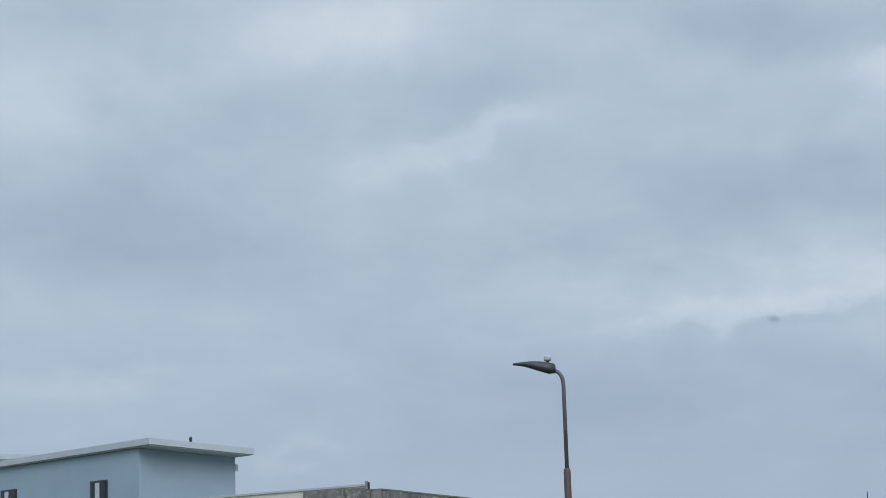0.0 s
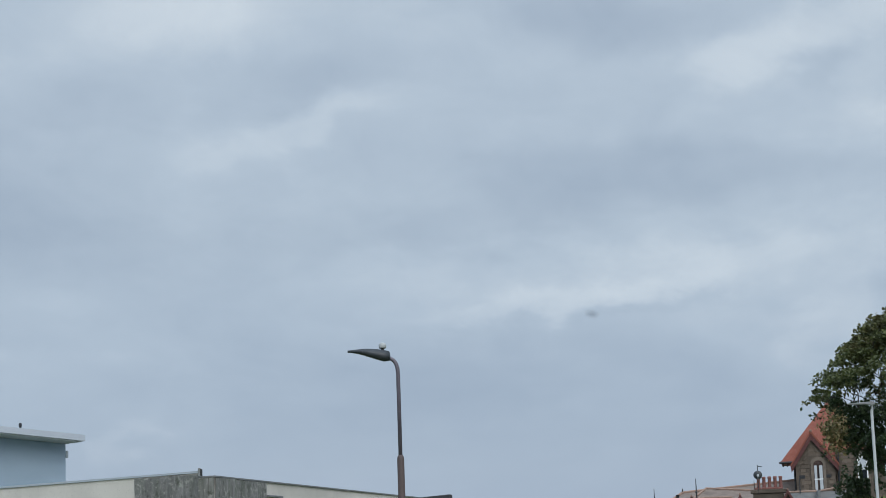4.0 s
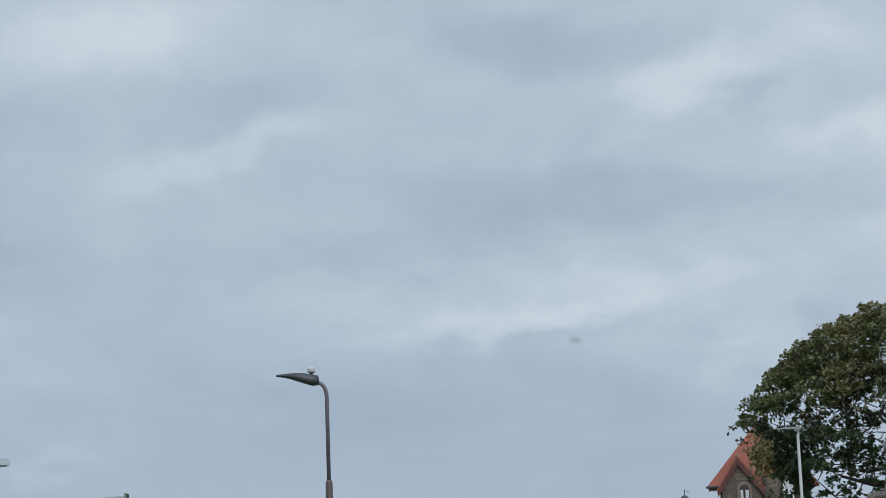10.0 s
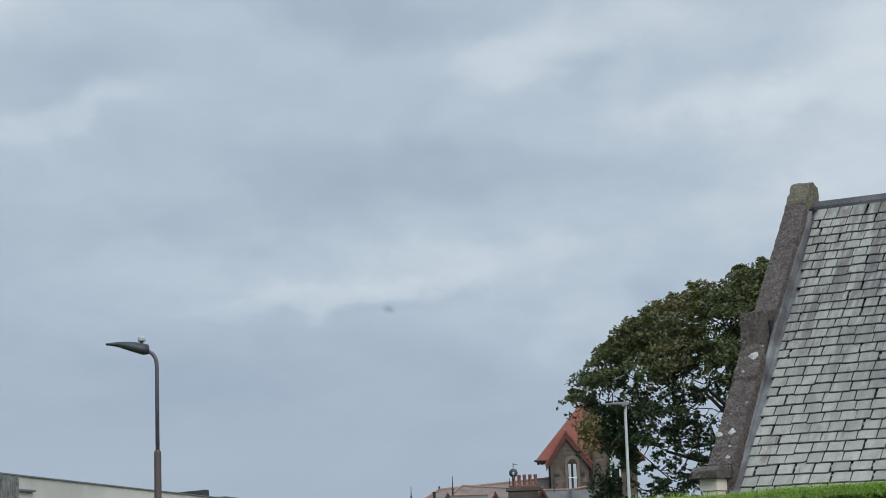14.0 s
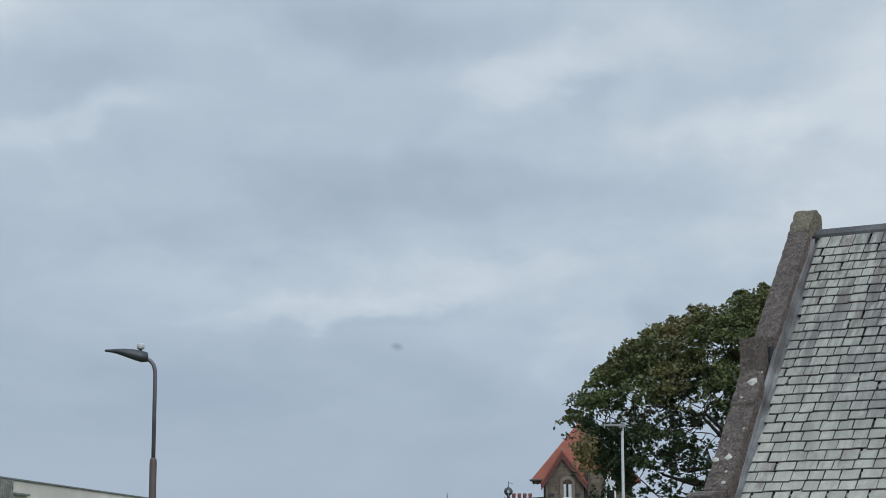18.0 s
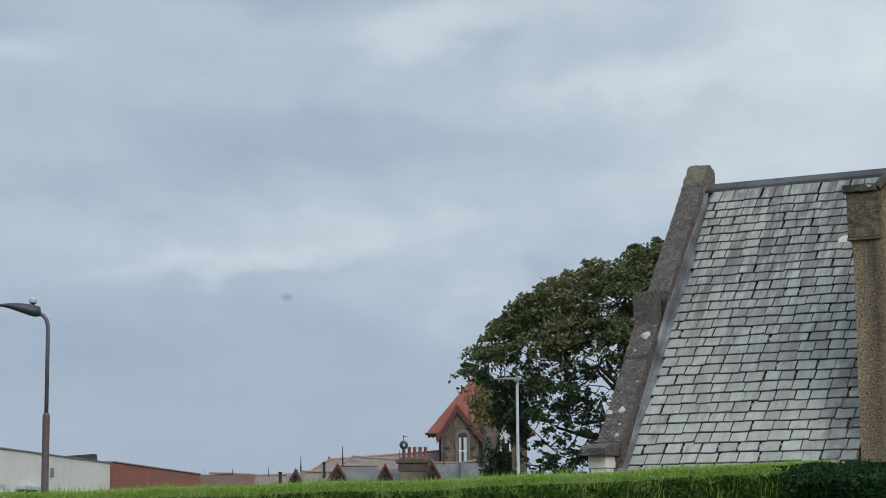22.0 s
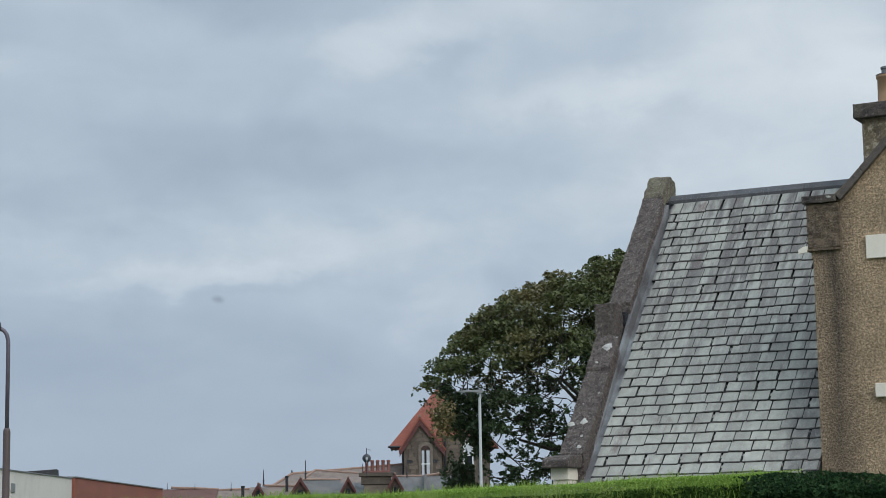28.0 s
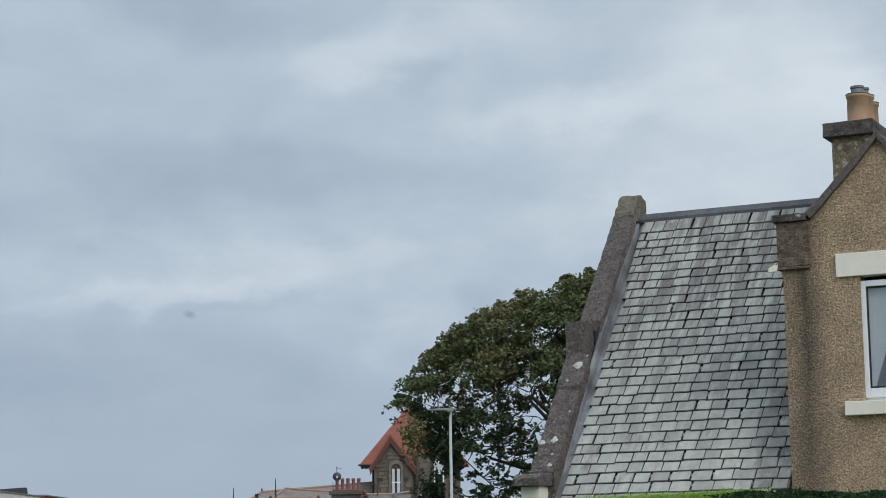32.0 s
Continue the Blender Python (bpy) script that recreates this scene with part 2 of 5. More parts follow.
KNEELER = surface("damp_roughcast", (0.085, 0.062, 0.045), (0.235, 0.175, 0.12), 20, 0.95, 1.0, 45, c3=(0.14, 0.11, 0.085), dist=0.03)
HARL_DARK = surface("stained_roughcast", (0.13, 0.105, 0.07), (0.29, 0.225, 0.145), 22, 0.95, 1.0, 55, dist=0.03)
specked(HARL_DARK, 17, 0.54, 0.60, (0.52, 0.45, 0.34), 0.85)
specked(HARL_DARK, 9, 0.52, 0.62, (0.06, 0.05, 0.04), 0.6)
specked(KNEELER, 30, 0.58, 0.66, (0.42, 0.34, 0.24), 0.5)
CREAM = surface("cream_paint", (0.86, 0.79, 0.66), (0.91, 0.845, 0.725), 3, 0.7, 0.1, 40, c3=(0.72, 0.65, 0.54), big=0.3)
UPVC = surface("white_plastic", (0.83, 0.845, 0.85), (0.86, 0.875, 0.88), 2, 0.3, 0.0)
# brighter copy of the frame white: the sky's light on the edge is added
GLOSSWHITE = surface("brightened_white_plastic", (0.90, 0.90, 0.895), (0.92, 0.92, 0.915), 2, 0.2, 0.0)
RUBBER = surface("dark_gasket", (0.022, 0.018, 0.025), (0.032, 0.026, 0.034), 8, 0.6, 0.0)
CLAY = surface("buff_clay_pot", (0.36, 0.22, 0.13), (0.46, 0.29, 0.175), 6, 0.8, 0.2, 40, c3=(0.28, 0.19, 0.13), big=0.5)
COWL = surface("grey_cowl", (0.14, 0.145, 0.15), (0.22, 0.225, 0.23), 8, 0.6, 0.1, metal=0.4)
BLUE = surface("blue_grey_render", (0.325, 0.42, 0.52), (0.36, 0.46, 0.56), 0.7, 0.85, 0.1, 30, c3=(0.295, 0.385, 0.48), big=0.6)
FASCIA = surface("pale_grey_fascia", (0.47, 0.515, 0.57), (0.52, 0.56, 0.615), 1.0, 0.5, 0.05)
EAVES = surface("dark_blue_eaves_line", (0.12, 0.145, 0.175), (0.16, 0.185, 0.215), 2, 0.7, 0.05)
SOFFIT = surface("grey_soffit", (0.60, 0.62, 0.64), (0.66, 0.68, 0.70), 1.0, 0.7, 0.05)
OFFWHITE = surface("weathered_cream_render", (0.74, 0.69, 0.625), (0.80, 0.75, 0.685), 0.5, 0.85, 0.15, 20, c3=(0.52, 0.485, 0.44), big=0.55)
CLADDING = surface("grey_green_hung_stone", (0.155, 0.15, 0.145), (0.305, 0.295, 0.285), 3.5, 0.85, 0.9, 10, (2.0, 2.0, 0.5), spread=0.12, c3=(0.10, 0.12, 0.085), dist=0.03)
specked(CLADDING, 6, 0.55, 0.63, (0.46, 0.45, 0.40), 0.7)
specked(CLADDING, 4, 0.54, 0.64, (0.06, 0.07, 0.045), 0.7)
specked(OFFWHITE, 0.35, 0.50, 0.66, (0.50, 0.47, 0.43), 0.35)
EDGE = surface("grey_coping_metal", (0.16, 0.165, 0.17), (0.22, 0.225, 0.23), 2, 0.6, 0.05)
# black metalwork, and solid black pieces that stand in for shaded hollows
BLACK = surface("black_metal_and_shade", (0.018, 0.020, 0.024), (0.03, 0.032, 0.036), 4, 0.5, 0.05)
POSTBROWN = surface("weathered_brown_column", (0.082, 0.058, 0.056), (0.12, 0.086, 0.082), 3, 0.6, 0.15, 40, (1, 1, 0.3))
POSTDARK = surface("dull_mauve_steel_tube", (0.105, 0.09, 0.115), (0.16, 0.14, 0.175), 4, 0.45, 0.1, 30)
LANTERN = surface("dark_slate_grey_lantern", (0.040, 0.046, 0.054), (0.062, 0.07, 0.08), 6, 0.45, 0.05, metal=0.2)
GREYMETAL = surface("dull_grey_metal", (0.20, 0.21, 0.212), (0.27, 0.28, 0.282), 3, 0.55, 0.1, 20)
GALV = surface("pale_galvanised_steel", (0.42, 0.44, 0.45), (0.52, 0.54, 0.55), 3, 0.5, 0.1, 20)
REDTILE = surface("red_clay_tile", (0.215, 0.06, 0.04), (0.285, 0.088, 0.055), 2.5, 0.75, 0.4, 9, c3=(0.29, 0.09, 0.055), dist=0.03)
RIDGETILE = surface("faded_red_ridge_tile", (0.27, 0.18, 0.14), (0.38, 0.26, 0.205), 3, 0.8, 0.3, 9, dist=0.02)
OLDTILE = surface("weathered_red_tile", (0.105, 0.048, 0.038), (0.155, 0.078, 0.062), 1.5, 0.85, 0.4, 8, (1, 1, 2.5), c3=(0.14, 0.09, 0.075), big=0.4, dist=0.03)
REDPAINT = surface("dark_red_bargeboard", (0.085, 0.026, 0.024), (0.125, 0.038, 0.034), 3, 0.6, 0.1)
FARSLATE = surface("far_grey_slate", (0.075, 0.08, 0.082), (0.155, 0.158, 0.155), 2.4, 0.7, 0.4, 7, (1, 1, 2.5), c3=(0.20, 0.175, 0.15), big=0.5, dist=0.03)
BROWNSLATE = surface("weathered_brown_slate", (0.16, 0.128, 0.11), (0.265, 0.212, 0.18), 2.4, 0.9, 0.4, 7, (1, 1, 2.5), c3=(0.25, 0.195, 0.155), big=0.6, dist=0.03)
# on the dormers this dark brown holds the shade of the recessed gable
DORMERFACE = surface("dark_brown_face", (0.045, 0.028, 0.024), (0.08, 0.05, 0.042), 5, 0.8, 0.2)
DRESSED = surface("dressed_sandstone", (0.145, 0.118, 0.095), (0.215, 0.178, 0.145), 3, 0.85, 0.3, 12)
REDBRICK = surface("red_brick", (0.27, 0.09, 0.062), (0.35, 0.125, 0.085), 1.2, 0.85, 0.4, 8, (1, 1, 3), c3=(0.22, 0.085, 0.062), big=0.6, dist=0.02)
REDPOT = surface("red_clay_pot", (0.19, 0.082, 0.068), (0.26, 0.115, 0.098), 5, 0.8, 0.1)
DARKGLASS = glassy("dark_window_glass")
PALECURTAIN = surface("pale_curtain", (0.50, 0.54, 0.58), (0.58, 0.62, 0.66), 6, 0.9, 0.1)
NET = surface("white_net", (0.56, 0.65, 0.71), (0.62, 0.70, 0.76), 5, 0.9, 0.1)
# board behind the curtains: the room's dimness is put into its colour
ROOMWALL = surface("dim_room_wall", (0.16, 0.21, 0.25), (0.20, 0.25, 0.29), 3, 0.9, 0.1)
BARK = surface("dark_bark", (0.035, 0.03, 0.026), (0.065, 0.056, 0.048), 3, 0.95, 0.6, 14, (1, 1, 0.3), dist=0.05)
# top leaves lightened, lower ones darkened: the crown's shading is in both colours
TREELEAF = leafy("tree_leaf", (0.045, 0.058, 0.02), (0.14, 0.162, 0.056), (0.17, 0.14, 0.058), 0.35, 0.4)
TREEDARK = leafy("shaded_green_leaf", (0.024, 0.042, 0.022), (0.075, 0.115, 0.048), (0.06, 0.078, 0.033), 0.5, 0.3)
AUTUMN = leafy("turning_leaf", (0.10, 0.115, 0.04), (0.36, 0.27, 0.135), (0.075, 0.095, 0.034), 1.2)
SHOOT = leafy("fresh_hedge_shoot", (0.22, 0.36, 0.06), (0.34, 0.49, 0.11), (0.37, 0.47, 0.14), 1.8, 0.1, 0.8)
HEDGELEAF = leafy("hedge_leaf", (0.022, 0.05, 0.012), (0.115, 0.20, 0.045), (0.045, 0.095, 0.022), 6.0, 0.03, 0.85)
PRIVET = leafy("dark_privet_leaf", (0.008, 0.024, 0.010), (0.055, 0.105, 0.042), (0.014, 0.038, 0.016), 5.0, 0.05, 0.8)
# near black: the shade deep between the leaves is put into this colour
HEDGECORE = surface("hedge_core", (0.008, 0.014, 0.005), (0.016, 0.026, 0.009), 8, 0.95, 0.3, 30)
GRASS = surface("rough_grass", (0.045, 0.075, 0.02), (0.08, 0.11, 0.035), 0.4, 0.95, 0.5, 12, c3=(0.06, 0.07, 0.03), dist=0.05)
PLASTER = surface("indoor_plaster", (0.62, 0.60, 0.56), (0.68, 0.66, 0.62), 1, 0.85, 0.05)
CARPET = surface("grey_carpet", (0.20, 0.19, 0.18), (0.26, 0.25, 0.24), 20, 0.95, 0.3, 120)


def roughcast():
    """Brown pebbledash: pebbles in relief, a long damp stain down the corner and paler patches."""
    m = surface("brown_roughcast", (0.415, 0.30, 0.19), (0.545, 0.402, 0.262), 20, 0.95, 1.0, 36, c3=(0.44, 0.315, 0.195), big=0.5, dist=0.05)
    t = m.node_tree
    bsdf = t.nodes["Principled BSDF"]
    old = bsdf.inputs["Base Color"].links[0].from_socket
    tc = t.nodes.new("ShaderNodeTexCoord")
    sp = t.nodes.new("ShaderNodeSeparateXYZ")
    t.links.new(tc.outputs["Object"], sp.inputs[0])
    nz = t.nodes.new("ShaderNodeTexNoise")
    nz.inputs["Scale"].default_value, nz.inputs["Detail"].default_value = 1.6, 4
    t.links.new(tc.outputs["Object"], nz.inputs["Vector"])
    off = calc(t, "ADD", sp.outputs[0], calc(t, "MULTIPLY", calc(t, "SUBTRACT", nz.outputs[0], 0.5), 0.30))
    d = calc(t, "DIVIDE", calc(t, "ABSOLUTE", calc(t, "SUBTRACT", off, 0.24)), 0.36)
    stain = calc(t, "MAXIMUM", calc(t, "SUBTRACT", 1.0, d), 0.0)
    fade = t.nodes.new("ShaderNodeMapRange")
    fade.inputs[1].default_value, fade.inputs[2].default_value = 2.2, 4.2
    t.links.new(sp.outputs[2], fade.inputs[0])
    stain = calc(t, "MULTIPLY", stain, calc(t, "ADD", 0.72, calc(t, "MULTIPLY", fade.outputs[0], 0.26)))
    col = blend(t, stain, old, (0.125, 0.095, 0.07))
    for scale, lo, hi in ((34, 0.66, 1.34), (15, 0.90, 1.12), (2.4, 0.88, 1.12)):
        sp_ = t.nodes.new("ShaderNodeTexNoise")
        sp_.inputs["Scale"].default_value, sp_.inputs["Detail"].default_value = scale, 3
        t.links.new(tc.outputs["Object"], sp_.inputs["Vector"])
        peb = t.nodes.new("ShaderNodeMapRange")
        for k, v in zip((1, 2, 3, 4), (0.36, 0.64, lo, hi)):
            peb.inputs[k].default_value = v
        t.links.new(sp_.outputs[0], peb.inputs[0])
        cc = t.nodes.new("ShaderNodeCombineColor")
        for i in range(3):
            t.links.new(peb.outputs[0], cc.inputs[i])
        col = blend(t, 1.0, col, cc.outputs[0], "MULTIPLY")
    t.links.new(col, bsdf.inputs["Base Color"])
    return m


HARL = specked(roughcast(), 26, 0.61, 0.67, (0.78, 0.68, 0.52), 0.75)


SANDSTONE = surface("brown_sandstone", (0.085, 0.068, 0.055), (0.15, 0.12, 0.095), 2.6, 0.92, 0.5, 12, c3=(0.08, 0.07, 0.058), dist=0.03)
BLOCK = surface("sandstone_block", (0.115, 0.09, 0.07), (0.19, 0.152, 0.12), 3, 0.92, 0.5, 12, spread=0.22, c3=(0.10, 0.088, 0.075), dist=0.02)


def slate_material(name, by_island):
    """Weathered slate: tone from piece to piece, pale bloom, and dark streaks that run down over many slates. The
    colour also darkens evenly towards the ridge.
    """
    m = surface(name, (0.418, 0.421, 0.37), (0.46, 0.463, 0.408), 4, 0.75, 0.35, 30, (1, 0.8, 1), spread=0 if by_island else 0.16, island=0.15 if by_island else 0, dist=0.008)
    t = m.node_tree
    bsdf = t.nodes["Principled BSDF"]
    col = bsdf.inputs["Base Color"].links[0].from_socket
    tc = t.nodes.new("ShaderNodeTexCoord")
    tc.object = house

    def field(scale, stretch, lo, hi, detail=5):
        mp = t.nodes.new("ShaderNodeMapping")
        mp.inputs["Scale"].default_value = stretch
        t.links.new(tc.outputs["Object"], mp.inputs[0])
        n = t.nodes.new("ShaderNodeTexNoise")
        n.inputs["Scale"].default_value, n.inputs["Detail"].default_value, n.inputs["Roughness"].default_value = scale, 6, 0.66
        t.links.new(mp.outputs[0], n.inputs["Vector"])
        r = t.nodes.new("ShaderNodeMapRange")
        r.inputs[1].default_value, r.inputs[2].default_value = lo, hi
        t.links.new(n.outputs[0], r.inputs[0])
        return r.outputs[0]

    mottle = field(1.0, (9, 8, 8), 0.36, 0.64)
    col = blend(t, calc(t, "MULTIPLY", mottle, 0.6), col, (0.29, 0.285, 0.25))
    broad = field(1.0, (4.6, 0.6, 0.6), 0.48, 0.58)
    if by_island:
        rnd = t.nodes.new("ShaderNodeNewGeometry").outputs["Random Per Island"]
    else:
        rnd = t.nodes.new("ShaderNodeObjectInfo").outputs["Random"]
    uneven = calc(t, "ADD", 0.55, calc(t, "MULTIPLY", calc(t, "FRACT", calc(t, "MULTIPLY", rnd, 7.31), 0.0), 0.7))
    broad = calc(t, "MINIMUM", calc(t, "MULTIPLY", broad, uneven), 1.0)
    thin = field(1.0, (7.5, 1.3, 1.3), 0.46, 0.58)
    pale = field(1.0, (7, 4.5, 4.5), 0.56, 0.70)
    brown = field(1.0, (7, 1.8, 1.8), 0.56, 0.68)
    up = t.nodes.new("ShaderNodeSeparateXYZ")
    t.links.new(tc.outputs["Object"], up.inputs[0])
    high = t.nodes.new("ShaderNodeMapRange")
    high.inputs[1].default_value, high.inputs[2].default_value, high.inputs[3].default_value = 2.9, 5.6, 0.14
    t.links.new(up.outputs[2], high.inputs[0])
    # even darkening towards the ridge, put into the colour to dim the upper roof
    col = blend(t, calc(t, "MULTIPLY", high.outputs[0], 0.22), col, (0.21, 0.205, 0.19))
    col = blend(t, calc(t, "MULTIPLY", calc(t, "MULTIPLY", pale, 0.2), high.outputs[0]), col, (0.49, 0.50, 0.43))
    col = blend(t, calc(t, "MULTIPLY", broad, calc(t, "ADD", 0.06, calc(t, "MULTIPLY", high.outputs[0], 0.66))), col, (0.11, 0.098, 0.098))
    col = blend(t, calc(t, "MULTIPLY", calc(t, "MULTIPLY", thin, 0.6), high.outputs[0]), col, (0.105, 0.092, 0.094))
    col = blend(t, calc(t, "MULTIPLY", calc(t, "MULTIPLY", brown, uneven), 0.5), col, (0.15, 0.10, 0.095))
    # damp strip beside the wing
    edge = t.nodes.new("ShaderNodeMapRange")
    edge.inputs[1].default_value, edge.inputs[2].default_value = -0.70, -0.35
    t.links.new(up.outputs[0], edge.inputs[0])
    col = blend(t, calc(t, "MULTIPLY", calc(t, "MINIMUM", calc(t, "MULTIPLY", calc(t, "MULTIPLY", edge.outputs[0], uneven), field(1.0, (5, 2.2, 2.2), 0.34, 0.52)), 1.0), 0.85), col, (0.12, 0.115, 0.115))
    t.links.new(col, bsdf.inputs["Base Color"])
    bsdf.inputs["Specular IOR Level"].default_value = 0.25
    return m


def pane_glass(ior=1.2):
    """A clean thin pane: it lets the view through and mirrors a little."""
    m = bpy.data.materials.new("window_pane")
    m.use_nodes = True
    t = m.node_tree
    t.nodes.remove(t.nodes["Principled BSDF"])
    clear_b, gloss = t.nodes.new("ShaderNodeBsdfTransparent"), t.nodes.new("ShaderNodeBsdfGlossy")
    gloss.inputs["Roughness"].default_value = 0.0
    fr = t.nodes.new("ShaderNodeFresnel")
    fr.inputs[0].default_value = ior
    mix = t.nodes.new("ShaderNodeMixShader")
    t.links.new(fr.outputs[0], mix.inputs[0])
    t.links.new(clear_b.outputs[0], mix.inputs[1])
    t.links.new(gloss.outputs[0], mix.inputs[2])
    t.links.new(mix.outputs[0], t.nodes["Material Output"].inputs[0])
    return m


def smear():
    """A thin film of dirt, thickest in the middle."""
    m = bpy.data.materials.new("dirt_film")
    m.use_nodes = True
    t = m.node_tree
    bsdf = t.nodes["Principled BSDF"]
    bsdf.inputs["Base Color"].default_value = (0.22, 0.24, 0.26, 1)
    bsdf.inputs["Roughness"].default_value = 0.9
    tc = t.nodes.new("ShaderNodeTexCoord")
    ln = t.nodes.new("ShaderNodeVectorMath")
    ln.operation = "LENGTH"
    t.links.new(tc.outputs["Object"], ln.inputs[0])
    mr = t.nodes.new("ShaderNodeMapRange")
    mr.interpolation_type = "SMOOTHSTEP"
    mr.inputs[1].default_value, mr.inputs[2].default_value = 0.0, 0.0026
    mr.inputs[3].default_value, mr.inputs[4].default_value = 0.27, 0.0
    t.links.new(ln.outputs["Value"], mr.inputs[0])
    t.links.new(mr.outputs[0], bsdf.inputs["Alpha"])
    return m

# ---------------------------------------------------------------- building helpers
def part(name, bm, material, parent=None, label="", smooth=False):
    me = bpy.data.meshes.new(name)
    bm.to_mesh(me)
    bm.free()
    me.materials.append(material)
    if smooth:
        for p in me.polygons:
            p.use_smooth = True
    ob = new(name, me)
    ob.parent = parent
    if label:
        ob["label"] = label
    return ob


def thing(name, m, label, category, group="", kind=""):
    ob = new(name)
    ob.empty_display_size = 0.2
    ob.matrix_basis = m
    return tagged(ob, label, category, group, kind)


def box(bm, x0, x1, y0, y1, z0, z1, bevel=0.0):
    vs = [bm.verts.new((x, y, z)) for z in (z0, z1) for y in (y0, y1) for x in (x0, x1)]
    fs = [bm.faces.new([vs[i] for i in q]) for q in ((0, 2, 3, 1), (4, 5, 7, 6), (0, 1, 5, 4), (2, 6, 7, 3), (0, 4, 6, 2), (1, 3, 7, 5))]
    if bevel:
        es = {e for f in fs for e in f.edges}
        bmesh.ops.bevel(bm, geom=list(es), offset=bevel, segments=2, affect="EDGES", profile=0.6)
    return vs


def boxed(x0, x1, y0, y1, z0, z1, bevel=0.0):
    bm = bmesh.new()
    box(bm, x0, x1, y0, y1, z0, z1, bevel)
    return bm


def extrude(bm, profile, a, b, axis="x"):
    """A closed outline in the two other axes, drawn out from a to b along the axis."""
    def at(p, v):
        return {"x": (v, p[0], p[1]), "y": (p[0], v, p[1]), "z": (p[0], p[1], v)}[axis]
    lo, hi = [bm.verts.new(at(p, a)) for p in profile], [bm.verts.new(at(p, b)) for p in profile]
    fs = [bm.faces.new(lo), bm.faces.new(hi[::-1])]
    n = len(profile)
    fs += [bm.faces.new((lo[i], hi[i], hi[(i + 1) % n], lo[(i + 1) % n])) for i in range(n)]
    bmesh.ops.recalc_face_normals(bm, faces=fs)
    return fs


def extruded(profile, a, b, axis="x", bevel=0.0):
    bm = bmesh.new()
    extrude(bm, profile, a, b, axis)
    if bevel:
        bmesh.ops.bevel(bm, geom=list(bm.edges), offset=bevel, segments=2, affect="EDGES", profile=0.6)
    return bm


def tube(bm, points, radii, seg=10):
    """A round tube through points, with caps."""
    rings = []
    pts = [Vector(p) for p in points]
    for i, p in enumerate(pts):
        d = (pts[min(i + 1, len(pts) - 1)] - pts[max(i - 1, 0)]).normalized()
        a = d.cross(Vector((0.31, 0.93, 0.11))).normalized()
        b = d.cross(a)
        r = radii[i] if isinstance(radii, (list, tuple)) else radii
        rings.append([bm.verts.new(p + r * (math.cos(t) * a + math.sin(t) * b)) for t in [2 * math.pi * k / seg for k in range(seg)]])
    for r0, r1 in zip(rings, rings[1:]):
        for k in range(seg):
            bm.faces.new((r0[k], r0[(k + 1) % seg], r1[(k + 1) % seg], r1[k]))
    bm.faces.new(rings[0][::-1])
    bm.faces.new(rings[-1])


def tubed(points, radii, seg=10):
    bm = bmesh.new()
    tube(bm, points, radii, seg)
    return bm


def lathed(profile, seg=20, at=(0, 0, 0)):
    """Radius and height pairs turned about a standing axis."""
    bm = bmesh.new()
    rings = [[bm.verts.new((at[0] + r * math.cos(2 * math.pi * k / seg), at[1] + r * math.sin(2 * math.pi * k / seg), at[2] + z)) for k in range(seg)] for r, z in profile]
    for r0, r1 in zip(rings, rings[1:]):
        for k in range(seg):
            bm.faces.new((r0[k], r0[(k + 1) % seg], r1[(k + 1) % seg], r1[k]))
    bm.faces.new(rings[0][::-1])
    bm.faces.new(rings[-1])
    return bm


def roughen(bm, amount, scale, cuts=0):
    """Worn, uneven faces."""
    if cuts:
        bmesh.ops.subdivide_edges(bm, edges=list(bm.edges), cuts=cuts, use_grid_fill=True)
    bm.normal_update()
    for v in bm.verts:
        v.co += v.normal * amount * noise.noise(v.co * scale)
    return bm


def leaves(name, centres, size, material, parent, up=0.5, slim=0.55, vary=0.35, droop=None, label=""):
    """Many small pointed leaves in one mesh."""
    rng = np.random.default_rng(len(centres))
    n = len(centres)
    nrm = rng.normal(size=(n, 3))
    nrm[:, 2] += up * 2
    nrm /= np.linalg.norm(nrm, axis=1, keepdims=True)
    ref = rng.normal(size=(n, 3)) if droop is None else rng.normal(size=(n, 3)) * 0.45 + np.array(droop)
    a = np.cross(nrm, np.cross(ref, nrm))
    a /= np.linalg.norm(a, axis=1, keepdims=True) + 1e-9
    b = np.cross(nrm, a)
    s = (size * (1 + vary * rng.uniform(-1, 1, n)))[:, None]
    c = np.asarray(centres)
    v = np.stack([c - a * s * 0.5, c - a * s * 0.05 + b * s * slim * 0.5 + nrm * s * 0.06, c + a * s * 0.5, c - a * s * 0.05 - b * s * slim * 0.5 + nrm * s * 0.06], 1).reshape(-1, 3)
    me = bpy.data.meshes.new(name)
    me.from_pydata(v.tolist(), [], np.arange(4 * n).reshape(-1, 4).tolist())
    me.materials.append(material)
    ob = new(name, me)
    ob.parent = parent
    return tagged(ob, label, kind="stuff")


def spot(azimuth, distance, z=0.0, turn=0.0):
    """A place on the ground plan by bearing and distance from the window, facing it."""
    a = radians(azimuth)
    return pose(distance * math.sin(a), distance * math.cos(a), z, 0, 0, -azimuth + turn)


# ---------------------------------------------------------------- ground
bm = bmesh.new()
bmesh.ops.create_grid(bm, x_segments=40, y_segments=40, size=2200)
tagged(part("ground", bm, GRASS), "rough green grass ground round the houses", "ground", kind="structure")

